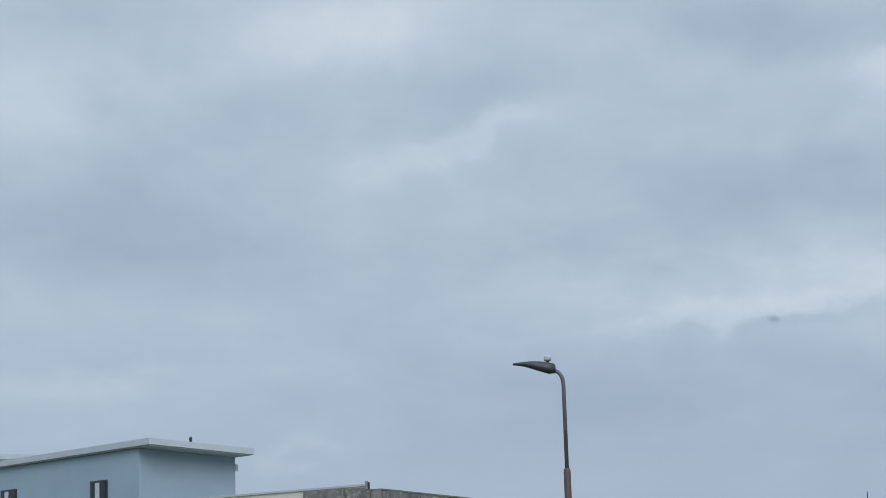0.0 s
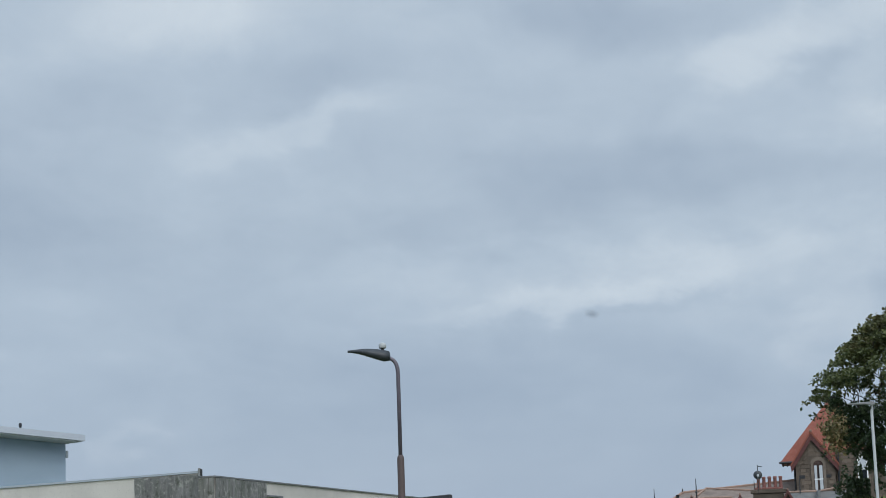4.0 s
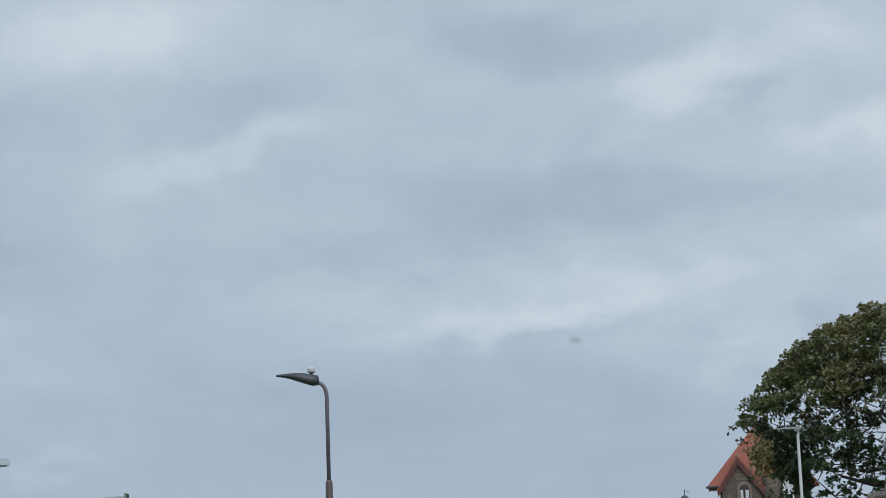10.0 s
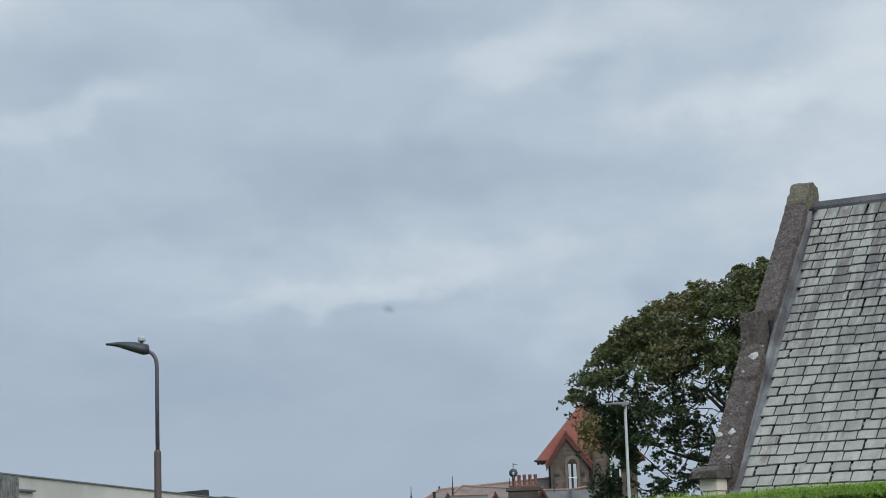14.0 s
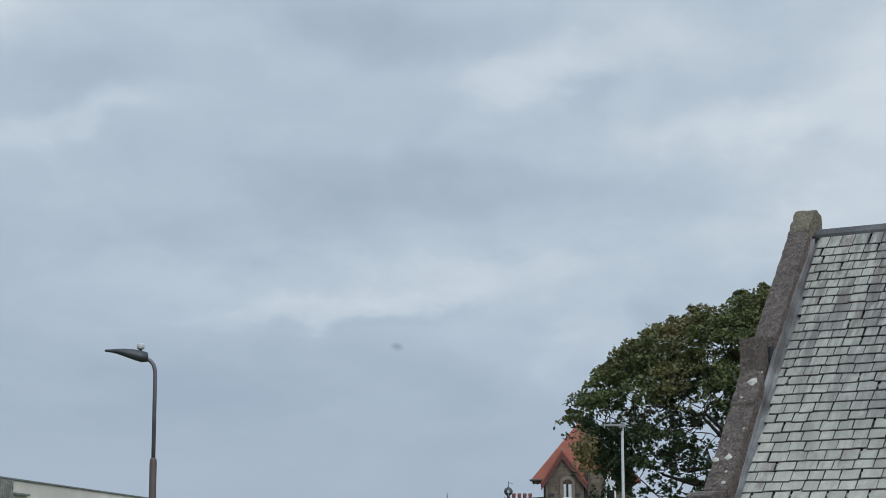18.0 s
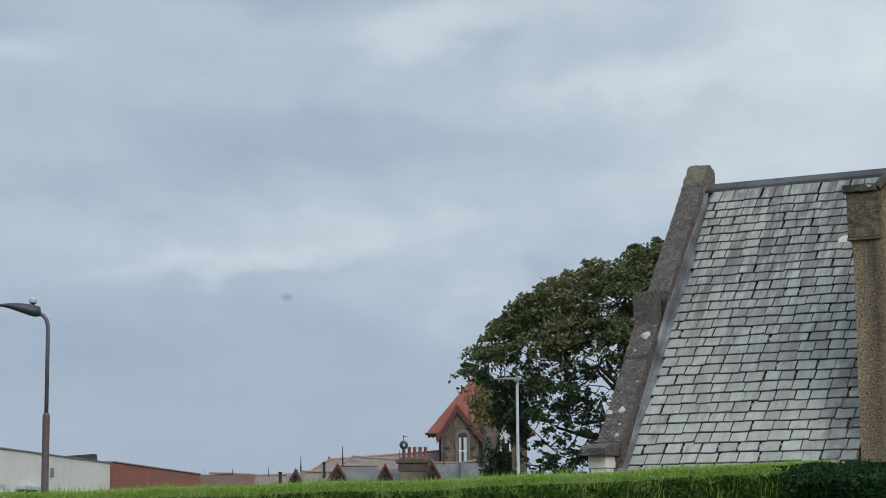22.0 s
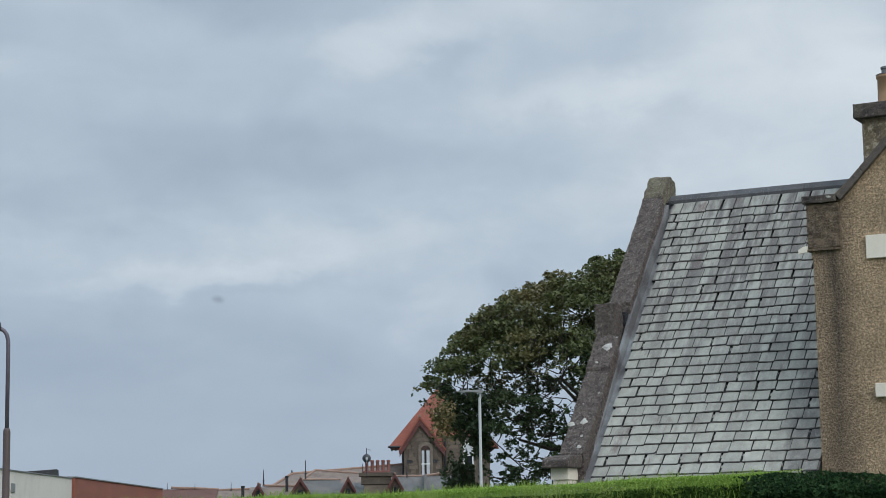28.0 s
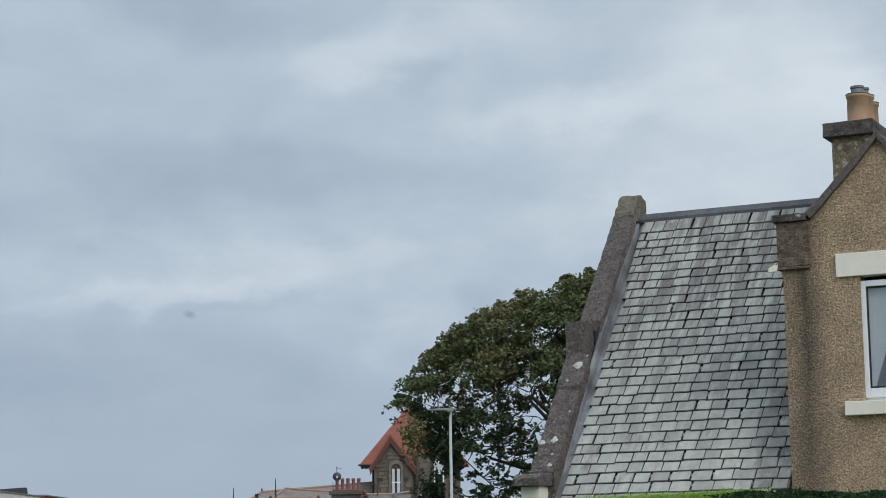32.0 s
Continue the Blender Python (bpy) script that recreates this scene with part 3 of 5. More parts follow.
# ---------------------------------------------------------------- the room with the window
room = [("floor", (-2.2, 2.4, -3.4, 0.5, 0.2, 0.32), CARPET, "grey carpeted floor of the dim room"), ("ceiling", (-2.2, 2.4, -3.4, 0.5, 2.78, 2.9), PLASTER, "plain white plaster ceiling"),
        ("wall_west", (-2.4, -2.2, -3.6, 0.75, 0, 2.9), PLASTER, "plain pale plaster wall"), ("wall_east", (2.4, 2.6, -3.6, 0.75, 0, 2.9), PLASTER, "plain pale plaster wall"),
        ("wall_south", (-2.2, 2.4, -3.6, -3.4, 0, 2.9), PLASTER, "plain pale plaster wall")]
for nm, dims, mt, lab in room:
    tagged(part(nm, boxed(*dims), mt), lab, nm.split("_")[0], kind="structure")
WX0, WX1, WZ0, WZ1 = -0.345, 1.05, 1.15, 2.45
bm = bmesh.new()
box(bm, -2.2, WX0, 0.5, 0.75, 0, 2.9)
box(bm, WX1, 2.4, 0.5, 0.75, 0, 2.9)
box(bm, WX0, WX1, 0.5, 0.75, 0, WZ0)
box(bm, WX0, WX1, 0.5, 0.75, WZ1, 2.9)
tagged(part("wall_north", bm, PLASTER), "pale plaster wall with a wide window opening", "wall", kind="structure")
win = thing("window_1", pose(0, 0, 0), "white plastic framed window with a clear pane", "window", kind="structure")
for nm, dims in (("frame_jamb", (WX0, -0.2660, 0.52, 0.5995, WZ0, WZ1)), ("frame_jamb", (WX1 - 0.07, WX1, 0.57, 0.66, WZ0, WZ1)),
                 ("frame_rail", (-0.2658, WX1 - 0.07, 0.57, 0.66, WZ0, WZ0 + 0.07)), ("frame_rail", (-0.2658, WX1 - 0.07, 0.57, 0.66, WZ1 - 0.07, WZ1))):
    part(nm, boxed(*dims, 0.001), UPVC, win)
part("outer_jamb", extruded([(WX0, 0.6072), (-0.2662, 0.6072), (-0.2659, 0.6080), (-0.2712, 0.6310), (WX0, 0.6310)], WZ0, WZ1, "z"), GLOSSWHITE, win, "white outer frame edge, brightened for the sky's light")
part("gasket", boxed(WX0, -0.2658, 0.5996, 0.6069, WZ0 + 0.07, WZ1 - 0.07), RUBBER, win, "dark rubber gasket")
PANE = pane_glass()
pane = part("pane", boxed(-0.30, WX1 - 0.07, 0.602, 0.606, WZ0 + 0.07, WZ1 - 0.07), PANE, win, "clear window pane")
pane.visible_shadow = False
bm = bmesh.new()
bmesh.ops.create_circle(bm, cap_ends=True, radius=0.003, segments=20)
bmesh.ops.transform(bm, matrix=Matrix.Rotation(radians(90), 4, "X"), verts=list(bm.verts))
dirt = part("dirt_speck", bm, smear(), win, "small dark dirt speck on the pane")
dirt.matrix_basis = pose(-0.0036, 0.6075, 1.8713, 0, 12, 0) @ Matrix.Diagonal((1.1, 1.0, 0.68, 1.0))

# ---------------------------------------------------------------- the slated house across the hedge
house = thing("house", pose(6.958, 24.012, 0, 0, 0, -33), "brown roughcast house with steep grey slate roof and gabled wing", "house")
RISE = (6.70 - 2.63) / 3.44


def roof_z(y):
    return 2.58 + RISE * y


# main range: walls, left gable, both roof slopes
bm = bmesh.new()
box(bm, -3.2, 6.0, 0.12, 6.7, 0, 2.55)
part("main_wall", bm, HARL, house)
part("gable_wall", extruded([(0.12, 0), (6.75, 0), (6.75, 2.6), (3.44, 6.45), (0.12, 2.6)], -3.5, -3.2), HARL, house)
part("roof_deck", extruded([(-0.5, roof_z(-0.5) - 0.16), (-0.5, roof_z(-0.5) - 0.05), (3.44, 6.59), (7.38, roof_z(-0.5) - 0.05), (7.38, roof_z(-0.5) - 0.16), (3.44, 6.45)], -3.2, -0.002), SARKING, house, "dark boarding under the slates")
part("rear_deck", extruded([(0.36, roof_z(0.36) - 0.16), (0.36, roof_z(0.36) - 0.05), (3.44, 6.59), (3.44, 6.45)], 0.0, 6.0), SARKING, house, "dark boarding under the slates")
part("rear_slope", extruded([(3.5, 6.60), (7.4, 2.05), (7.4, 2.0), (3.5, 6.55)], -3.2, 6.0), FARSLATE, house, "far slope of grey slate")
part("gutter", tubed([(-3.15, -0.58, 1.93), (-0.04, -0.58, 1.93)], 0.055, 8), BLACK, house, "black half-round gutter")
ridge_parts = [(-3.16, -2.42), (-2.415, -1.1), (-1.095, 0.3), (0.305, 1.6)]
for x0, x1 in ridge_parts:
    bm = extruded([(3.285, 6.54), (3.29, 6.595), (3.40, 6.685), (3.44, 6.697), (3.48, 6.685), (3.60, 6.57), (3.61, 6.52)], x0, x1)
    part("ridge_capping", bm, ZINC, house, "dark grey metal ridge capping")
# solid black box in place of the shaded hole under the capping
part("ridge_end_gap", boxed(-3.188, -3.12, 3.2, 3.3, 6.47, 6.56), BLACK, house, "black box for the shaded gap at the ridge end")
# raised skew stones up the left gable: a lower run, a stepped shoulder block, an upper run and a pale apex stone


def kerb(y0, y1, h0, h1, x0, x1):
    """A length of the raised kerb that follows the roof slope."""
    return extruded([(y0, roof_z(y0) + h0), (y1, roof_z(y1) + h1), (y1, roof_z(y1) - 0.03), (y0, roof_z(y0) - 0.03)], x0, x1, bevel=0.014)


for y0, y1, h0, h1, x0, x1 in ((-0.14, 0.80, 0.385, 0.41, -3.475, -3.13), (0.806, 1.187, 0.45, 0.47, -3.475, -3.13), (1.62, 2.40, 0.45, 0.435, -3.46, -3.13), (2.403, 3.05, 0.435, 0.45, -3.46, -3.135)):
    part("skew_stone", roughen(kerb(y0, y1, h0, h1, x0, x1), 0.016, 15.0, 11), SKEW, house, "dark lichened skew stone")
bm = extruded([(1.19, 3.95), (1.185, 4.895), (1.49, 4.875), (1.53, 4.55), (1.615, 4.46)], -3.49, -3.20, bevel=0.018)
part("skew_shoulder", roughen(bm, 0.014, 9.0, 6), SKEW, house, "stepped skew shoulder stone")
# solid black box in place of the shaded notch
part("shoulder_gap", boxed(-3.30, -3.16, 1.50, 1.615, 4.60, 4.79, 0.01), BLACK, house, "black box for the shaded hollow behind the shoulder stone")
bm = extruded([(3.053, roof_z(3.053) + 0.45), (3.33, 6.965), (3.45, 7.0), (3.62, 6.93), (3.74, 6.3), (3.053, roof_z(3.053) - 0.03)], -3.47, -3.165, bevel=0.02)
part("skew_apex_stone", roughen(bm, 0.02, 9.0, 6), COPING_PALE, house, "pale lichened apex stone")
bm = extruded([(-0.60, 2.605), (-0.60, 2.70), (-0.50, 2.75), (0.1, 2.79), (0.3, 2.66), (0.3, 2.60)], -3.52, -3.16, bevel=0.015)
part("skew_putt", roughen(bm, 0.012, 6.0, 1), SKEW, house, "moulded stone skew putt")
part("putt_block", boxed(-3.47, -3.22, -0.44, 0.3, 2.45, 2.60, 0.008), CREAM, house, "cream painted corner block")
part("putt_band", boxed(-3.45, -3.24, -0.41, 0.3, 2.2, 2.445, 0.008), CREAM, house, "cream painted band")
for x, y, r in ((-3.248, 1.043, 0.070), (-3.27, 0.21, 0.052), (-3.44, 0.184, 0.05), (-3.38, 1.17, 0.018), (-3.16, 1.16, 0.016), (-3.34, 0.865, 0.022), (-3.19, 0.54, 0.028), (-3.229, 0.046, 0.02), (-3.22, -0.08, 0.03), (-3.36, 0.42, 0.014)):
    bm = bmesh.new()
    bmesh.ops.create_icosphere(bm, subdivisions=3, radius=r)
    for v in bm.verts:
        v.co = Vector((v.co.x * 1.05, v.co.y * 0.95, v.co.z * 0.28)) * (1 + 0.5 * noise.noise(v.co * 22 + Vector((x * 9, y * 9, 0))))
    ob = part("lichen_patch", bm, LICHEN, house, "white lichen patch")
    ob.matrix_basis = pose(x, y, roof_z(y) + (0.455 if y > 0.8 else 0.395), 49.8, 0, 0)
# lead flashing between skew and slates, in lapped lengths
sl = math.hypot(3.44, 4.07)
roof_frame = Matrix(((1, 0, 0, 0), (0, 3.44 / sl, -4.07 / sl, 0), (0, 4.07 / sl, 3.44 / sl, 2.565), (0, 0, 0, 1)))
for i in range(5):
    bm = bmesh.new()
    box(bm, -3.185, -2.965 + 0.008 * (i % 2), -0.6 + i * 1.18, 0.6 + i * 1.18, 0.012 + 0.004 * (i % 2), 0.03 + 0.004 * (i % 2), 0.004)
    bm.transform(roof_frame)
    part("flashing", bm, LEAD, house, "grey lead flashing")

# the lead turns up against the inner face of the skew stones
for y0, y1 in ((0.02, 0.86), (0.84, 1.66), (1.64, 2.47), (2.45, 3.17)):
    bm = extruded([(y0, roof_z(y0) - 0.02), (y0, roof_z(y0) + min(0.27, 0.03 + 0.15 * y0)), (y1, roof_z(y1) + min(0.28, 0.03 + 0.15 * y1) - 0.09 * (y1 > 3)), (y1, roof_z(y1) - 0.02)], -3.165, -3.112 + 0.004 * (y0 > 1), bevel=0.003)
    part("flashing_upstand", roughen(bm, 0.006, 6.0, 4), LEAD, house, "grey lead turned up against the skew")

# gabled wing with its window
bm = bmesh.new()
box(bm, 0.0, 0.97, 0.0, 0.32, 0, 5.12)
box(bm, 2.0, 2.56, 0.0, 0.32, 0, 5.12)
box(bm, 0.97, 2.0, 0.0, 0.32, 0, 3.42)
extrude(bm, [(-0.02, 5.12), (2.56, 5.12), (2.56, 5.62), (1.27, 6.76), (-0.02, 5.62)], 0.0, 0.32, "y")
part("wing_wall", bm, HARL, house, "brown roughcast gable wall with damp stains")
bm = bmesh.new()
box(bm, 0.02, 0.3, 0.32, 3.4, 0, 5.5)
box(bm, 2.26, 2.54, 0.32, 3.4, 0, 5.5)
part("wing_side_wall", bm, HARL, house)
part("wing_roof", extruded([(-0.02, 5.45), (1.27, 6.58), (2.56, 5.45), (2.56, 5.58), (1.27, 6.70), (-0.02, 5.58)], 0.33, 3.4, "y"), FARSLATE, house, "slated roof of the wing")
part("lintel", boxed(0.68, 2.29, -0.035, 0.2, 5.06, 5.35, 0.008), CREAM, house, "cream painted window lintel")
part("sill", boxed(0.73, 2.24, -0.09, 0.25, 3.35, 3.52, 0.01), CREAM, house, "cream painted stone sill")
HOUSE_PANE = pane_glass(2.0)
wframe = part("window", boxed(0.985, 1.99, 0.17, 0.20, 3.525, 3.56), UPVC, house, "white framed window with parted curtains")
for d in ((0.975, 1.05, 0.12, 0.2, 3.56, 5.0), (1.92, 1.995, 0.12, 0.2, 3.56, 5.0), (1.05, 1.92, 0.12, 0.2, 4.925, 5.0), (1.05, 1.92, 0.12, 0.2, 3.56, 3.675), (1.59, 1.645, 0.125, 0.2, 3.675, 4.925)):
    part("window_frame", boxed(*d, 0.008), UPVC, wframe)
for x0, x1 in ((1.05, 1.59), (1.645, 1.92)):
    wp = part("pane", boxed(x0, x1, 0.16, 0.168, 3.675, 4.925), HOUSE_PANE, wframe, "window glass")
    wp.visible_shadow = False
    for d in ((x0, x0 + 0.022, 3.675, 4.925), (x1 - 0.022, x1, 3.675, 4.925), (x0 + 0.022, x1 - 0.022, 3.675, 3.697), (x0 + 0.022, x1 - 0.022, 4.903, 4.925)):
        part("gasket", boxed(d[0], d[1], 0.145, 0.158, d[2], d[3]), RUBBER, wframe, "black glazing gasket")
part("curtain_lining", boxed(0.9, 2.1, 0.62, 0.66, 3.2, 5.1), ROOMWALL, wframe, "blue-grey board behind the curtains, darkened for the dim room")


def drape(x0, x1, top_x, low_x, side):
    """A gathered net curtain, drawn aside towards the bottom."""
    bm = bmesh.new()
    rows = []
    for j in range(13):
        f = j / 12
        inner = top_x + (low_x - top_x) * max(0.0, (f - 0.27) / 0.73)
        outer = x0 if side < 0 else x1
        row = []
        for i in range(25):
            g = i / 24
            x = outer + (inner - outer) * g
            row.append(bm.verts.new((x, 0.225 + 0.0006 * math.sin(i * 0.9 + f), 4.93 - 1.26 * f)))
        rows.append(row)
    for a, b in zip(rows, rows[1:]):
        for i in range(24):
            bm.faces.new((a[i], a[i + 1], b[i + 1], b[i]))
    return bm


part("curtain", drape(1.02, 1.98, 1.40, 1.09, -1), NET, wframe, "pale net curtain", True)
part("curtain", drape(1.02, 1.98, 1.375, 1.70, 1), NET, wframe, "pale net curtain", True)
bowl = part("bowl", lathed([(0.07, 0), (0.075, 0.015), (0.022, 0.035), (0.022, 0.09), (0.07, 0.13), (0.14, 0.22), (0.132, 0.22), (0.06, 0.15)], 16, (1.38, 0.40, 3.68)), UPVC, wframe, "white footed bowl on the inner sill", True)
wframe.matrix_basis = pose(-0.025, -0.10, 0)
# kneeler, coping and shoulder of the wing gable
for s in (1, -1):
    def mx(x):
        return x if s > 0 else 2.54 - x
    lo, hi = sorted((mx(-0.06), mx(0.36)))
    part("kneeler", roughen(boxed(lo, hi, -0.035, 0.33, 5.24, 5.80, 0.01), 0.02, 16, 9), KNEELER, house, "stained roughcast kneeler block")
    lo, hi = sorted((mx(-0.07), mx(0.36)))
    part("kneeler_ledge", boxed(lo, hi, -0.045, 0.33, 5.205, 5.235, 0.006), KNEELER, house, "thin roughcast ledge")
    lo, hi = sorted((mx(-0.10), mx(0.34)))
    part("kneeler_cap", roughen(boxed(lo, hi, -0.075, 0.36, 5.805, 5.90, 0.012), 0.006, 8, 2), COPING, house, "weathered stone cap")
    for i in range(3):
        a, b = i / 3, (i + 1) / 3 - 0.004
        x0, x1, z0, z1 = 0.33 + 0.94 * a, 0.33 + 0.94 * b, 5.88 + 0.96 * a, 5.88 + 0.96 * b
        bm = extruded([(mx(x0), z0), (mx(x1), z1), (mx(x1 + (0.0 if i == 2 else 0.062)), z1 - (0.09 if i == 2 else 0.062)), (mx(x0 + 0.062), z0 - 0.062)], -0.07, 0.36, "y", 0.008)
        part("gable_coping", roughen(bm, 0.006, 8, 1), COPESTONE, house, "dark stone gable coping")
bm = extruded([(-0.17, 5.18), (-0.06, 5.19), (-0.05, 5.27), (-0.11, 5.265), (-0.17, 5.23)], -0.07, -0.045, "y", 0.004)
ob = part("slipped_slate", bm, CREAM, house, "pale broken slate under the kneeler")
bm = bmesh.new()
bmesh.ops.create_icosphere(bm, subdivisions=2, radius=0.024)
for v in bm.verts:
    v.co *= 1 + 0.8 * noise.noise(v.co * 60)
bm.transform(Matrix.Diagonal((1.6, 0.3, 0.7, 1)))
ob = part("lichen_patch", bm, LICHEN, house, "white lichen patch")
ob.matrix_basis = pose(0.25, -0.072, 5.87)
# chimney with three pots
stack = part("chimney", roughen(boxed(0.01, 0.53, 2.5, 3.75, 5.6, 7.34, 0.01), 0.012, 5, 3), HARL_DARK, house, "roughcast chimney stack")
part("chimney_cap", roughen(boxed(-0.09, 0.61, 2.41, 3.84, 7.345, 7.545, 0.012), 0.008, 6, 3), COPING, stack, "dark stone chimney cap")
for px_, y, h in ((0.345, 2.72, 0.41), (0.31, 3.12, 0.47), (0.275, 3.50, 0.44)):
    pot = part("chimney_pot", lathed([(0.160, 0), (0.160, 0.02), (0.153, 0.04), (0.148, h - 0.05), (0.163, h - 0.04), (0.163, h - 0.005), (0.155, h)], 24, (px_, y, 7.546)), CLAY, stack, "buff clay chimney pot", True)
    part("cowl", lathed([(0.168, h + 0.001), (0.168, h + 0.01), (0.09, h + 0.03), (0.085, h + 0.085), (0.097, h + 0.09), (0.097, h + 0.12), (0.06, h + 0.13)], 18, (px_, y, 7.546)), COWL, pot, "grey metal cowl", False)

# ---------------------------------------------------------------- hedge
HY = 17.0
hedge = thing("hedge", pose(0, HY, 0), "bright green clipped hedge with fresh shoots on top", "hedge")
rng = np.random.default_rng(5)


def hedge_top(x):
    return 2.132 + 0.0245 * np.minimum(x, 0) + 0.012 * np.maximum(x, 0) + 0.031 * np.maximum(x - 1.0, 0) + 0.005 * np.sin(x * 1.3 + 0.6) + 0.006 * np.sin(x * 4.1)


bm = bmesh.new()
NX = 160
prof = [(0.14, 0.0), (0.12, 0.8), (0.12, -0.13), (0.2, -0.10), (0.40, -0.07), (0.80, -0.07), (1.05, -0.15), (1.12, 0.0)]
cols = []
for i in range(NX + 1):
    x = -12.0 + 17.0 * i / NX
    zt = float(hedge_top(x))
    ring = []
    for j, (y, dz) in enumerate(prof):
        z = 0.0 if j in (0, 7) else (0.8 if j == 1 else zt + dz)
        w = 0.04 * noise.noise(Vector((x * 3, y * 5, z * 3)))
        ring.append(bm.verts.new((x, y + w, z + (w * 0.5 if z > 0 else 0))))
    cols.append(ring)
for a, b in zip(cols, cols[1:]):
    for j in range(len(prof) - 1):
        bm.faces.new((a[j], b[j], b[j + 1], a[j + 1]))
part("core", bm, HEDGECORE, hedge, "near-black solid core for the shade inside the hedge")
X0, X1 = -4.6, 4.9
n = 100000
x = rng.uniform(X0, X1, n)
dip = rng.uniform(0, 1, n)
z = hedge_top(x) - 0.10 - dip * 0.55
y = 0.03 - rng.uniform(0, 0.09, n) + 0.03 * np.sin(x * 11 + z * 9)
leaves("side_leaves", np.stack([x, y, z], 1), 0.032, HEDGELEAF, hedge, up=0.1, slim=0.45, label="green leaves darkened for the shade below the top of the clipped side")
n = 90000
x = rng.uniform(X0, X1, n)
dip = rng.uniform(0, 1, n) ** 1.5
rag = 0.045 * (np.sin(x * 9.1) * np.sin(x * 3.7 + 2) + np.sin(x * 23.0) * 0.5)
z = hedge_top(x) - 0.012 - dip * (0.195 + rag * 1.3) * (1 - 0.5 * np.clip((x - 2.6) / 1.4, 0, 1))
y = 0.02 - rng.uniform(0, 0.05, n) + np.maximum(0, 0.09 - dip * 0.13) * rng.uniform(0, 3.5, n)
keep = rng.uniform(0, 1, n) > (x - 4.15) / 0.65
leaves("top_leaves", np.stack([x, y, z], 1)[keep], 0.021, SHOOT, hedge, up=0.2, slim=0.4, droop=(0, -0.2, 1.0), label="bright new leaves on the top")


def blades(name, count, x0, x1, y0, y1, top, low, height, wide, material, parent, label):
    """Long thin shoots that stand up and lean."""
    r = np.random.default_rng(count)
    x, y = r.uniform(x0, x1, count), r.uniform(y0, y1, count)
    clump = 0.75 + 0.5 * np.abs(np.sin(x * 7.3) * np.sin(x * 2.9 + 1))
    h = height * r.uniform(0.3, 1.0, count) ** 1.6 * clump
    zb = top(x) - low * r.uniform(0.2, 2.0, count)
    lean = r.normal(0, 0.28, (count, 2)) * h[:, None]
    side = r.uniform(0, math.pi, count)
    sx, sy = np.cos(side) * wide, np.sin(side) * wide * 0.3
    base = np.stack([x, y, zb], 1)
    midp = base + np.stack([lean[:, 0] * 0.4, lean[:, 1] * 0.4 - 0.01, h * 0.6], 1)
    tip = base + np.stack([lean[:, 0], lean[:, 1] - 0.015, h], 1)
    off = np.stack([sx, sy, 0 * sx], 1)
    v = np.stack([base - off, base + off, midp + off * 0.8, tip, midp - off * 0.8], 1).reshape(-1, 3)
    me = bpy.data.meshes.new(name)
    me.from_pydata(v.tolist(), [], np.arange(5 * count).reshape(-1, 5).tolist())
    me.materials.append(material)
    ob = new(name, me)
    ob.parent = parent
    return tagged(ob, label, kind="stuff")


blades("shoots", 9000, X0, 4.5, 0.0, 0.7, hedge_top, 0.04, 0.07, 0.0025, SHOOT, hedge, "long bright green shoots")
blades("side_shoots", 3400, X0, 4.4, -0.07, 0.0, lambda x: hedge_top(x) - 0.06, 0.16, 0.13, 0.0030, SHOOT, hedge, "bright shoots down the hedge side")
blades("low_shoots", 6000, X0, X1, -0.07, 0.0, lambda x: hedge_top(x) - 0.24, 0.15, 0.17, 0.003, HEDGELEAF, hedge, "shoots low on the hedge side")
privet = thing("privet_bush", pose(0, HY - 0.5, 0), "dark green privet bush at the hedge end", "bush")


def privet_top(x):
    return 2.272 + 0.012 * np.sin(x * 2.1) + 0.012 * np.sin(x * 6.7) + 0.008 * np.sin(x * 17) + np.where(x < 4.4, (x - 4.4) * 0.22, 0) - np.maximum(0, x - 5.0) * 0.02


bm = bmesh.new()
cols = []
for i in range(61):
    x = 4.45 + 4.0 * i / 60
    zt = float(privet_top(np.float64(x)))
    ring = []
    for j, (y, dz) in enumerate(((0.1, 0.0), (0.06, 0.9), (0.08, -0.3), (0.2, -0.14), (0.5, -0.08), (0.8, -0.14), (0.95, 0.0))):
        z = 0.0 if j in (0, 6) else (0.9 if j == 1 else zt + dz)
        w = 0.05 * noise.noise(Vector((x * 3, y * 5, z * 3)))
        ring.append(bm.verts.new((x, y + w, z)))
    cols.append(ring)
for a, b in zip(cols, cols[1:]):
    for j in range(6):
        bm.faces.new((a[j], b[j], b[j + 1], a[j + 1]))
part("core", bm, HEDGECORE, privet, "near-black solid core for the shade inside the bush")
n = 60000
x = rng.uniform(4.1, 8.4, n)
x += np.maximum(0, 4.5 - x) * rng.uniform(0, 1, n) * 0.9
z = privet_top(x) - rng.uniform(0, 1, n) ** 0.9 * 0.7
y = 0.04 - rng.uniform(0, 0.08, n) + np.maximum(0, (z - privet_top(x) + 0.16)) * 2.5 + 0.05 * np.sin(x * 7 + z * 11)
leaves("leaves", np.stack([x, y, z], 1), 0.042, PRIVET, privet, up=0.3, slim=0.5, label="small dark leaves")
blades("twigs", 500, 4.2, 8.4, 0.0, 0.4, privet_top, 0.07, 0.10, 0.003, PRIVET, privet, "thin leafy twigs on top")

# ---------------------------------------------------------------- street lamp with curved arm
lamp = thing("street_lamp", spot(-6.96, 36) @ pose(0, 0, 0, 0, 0.1, 0), "brown street lamp with curved arm and dark lantern", "street lamp")
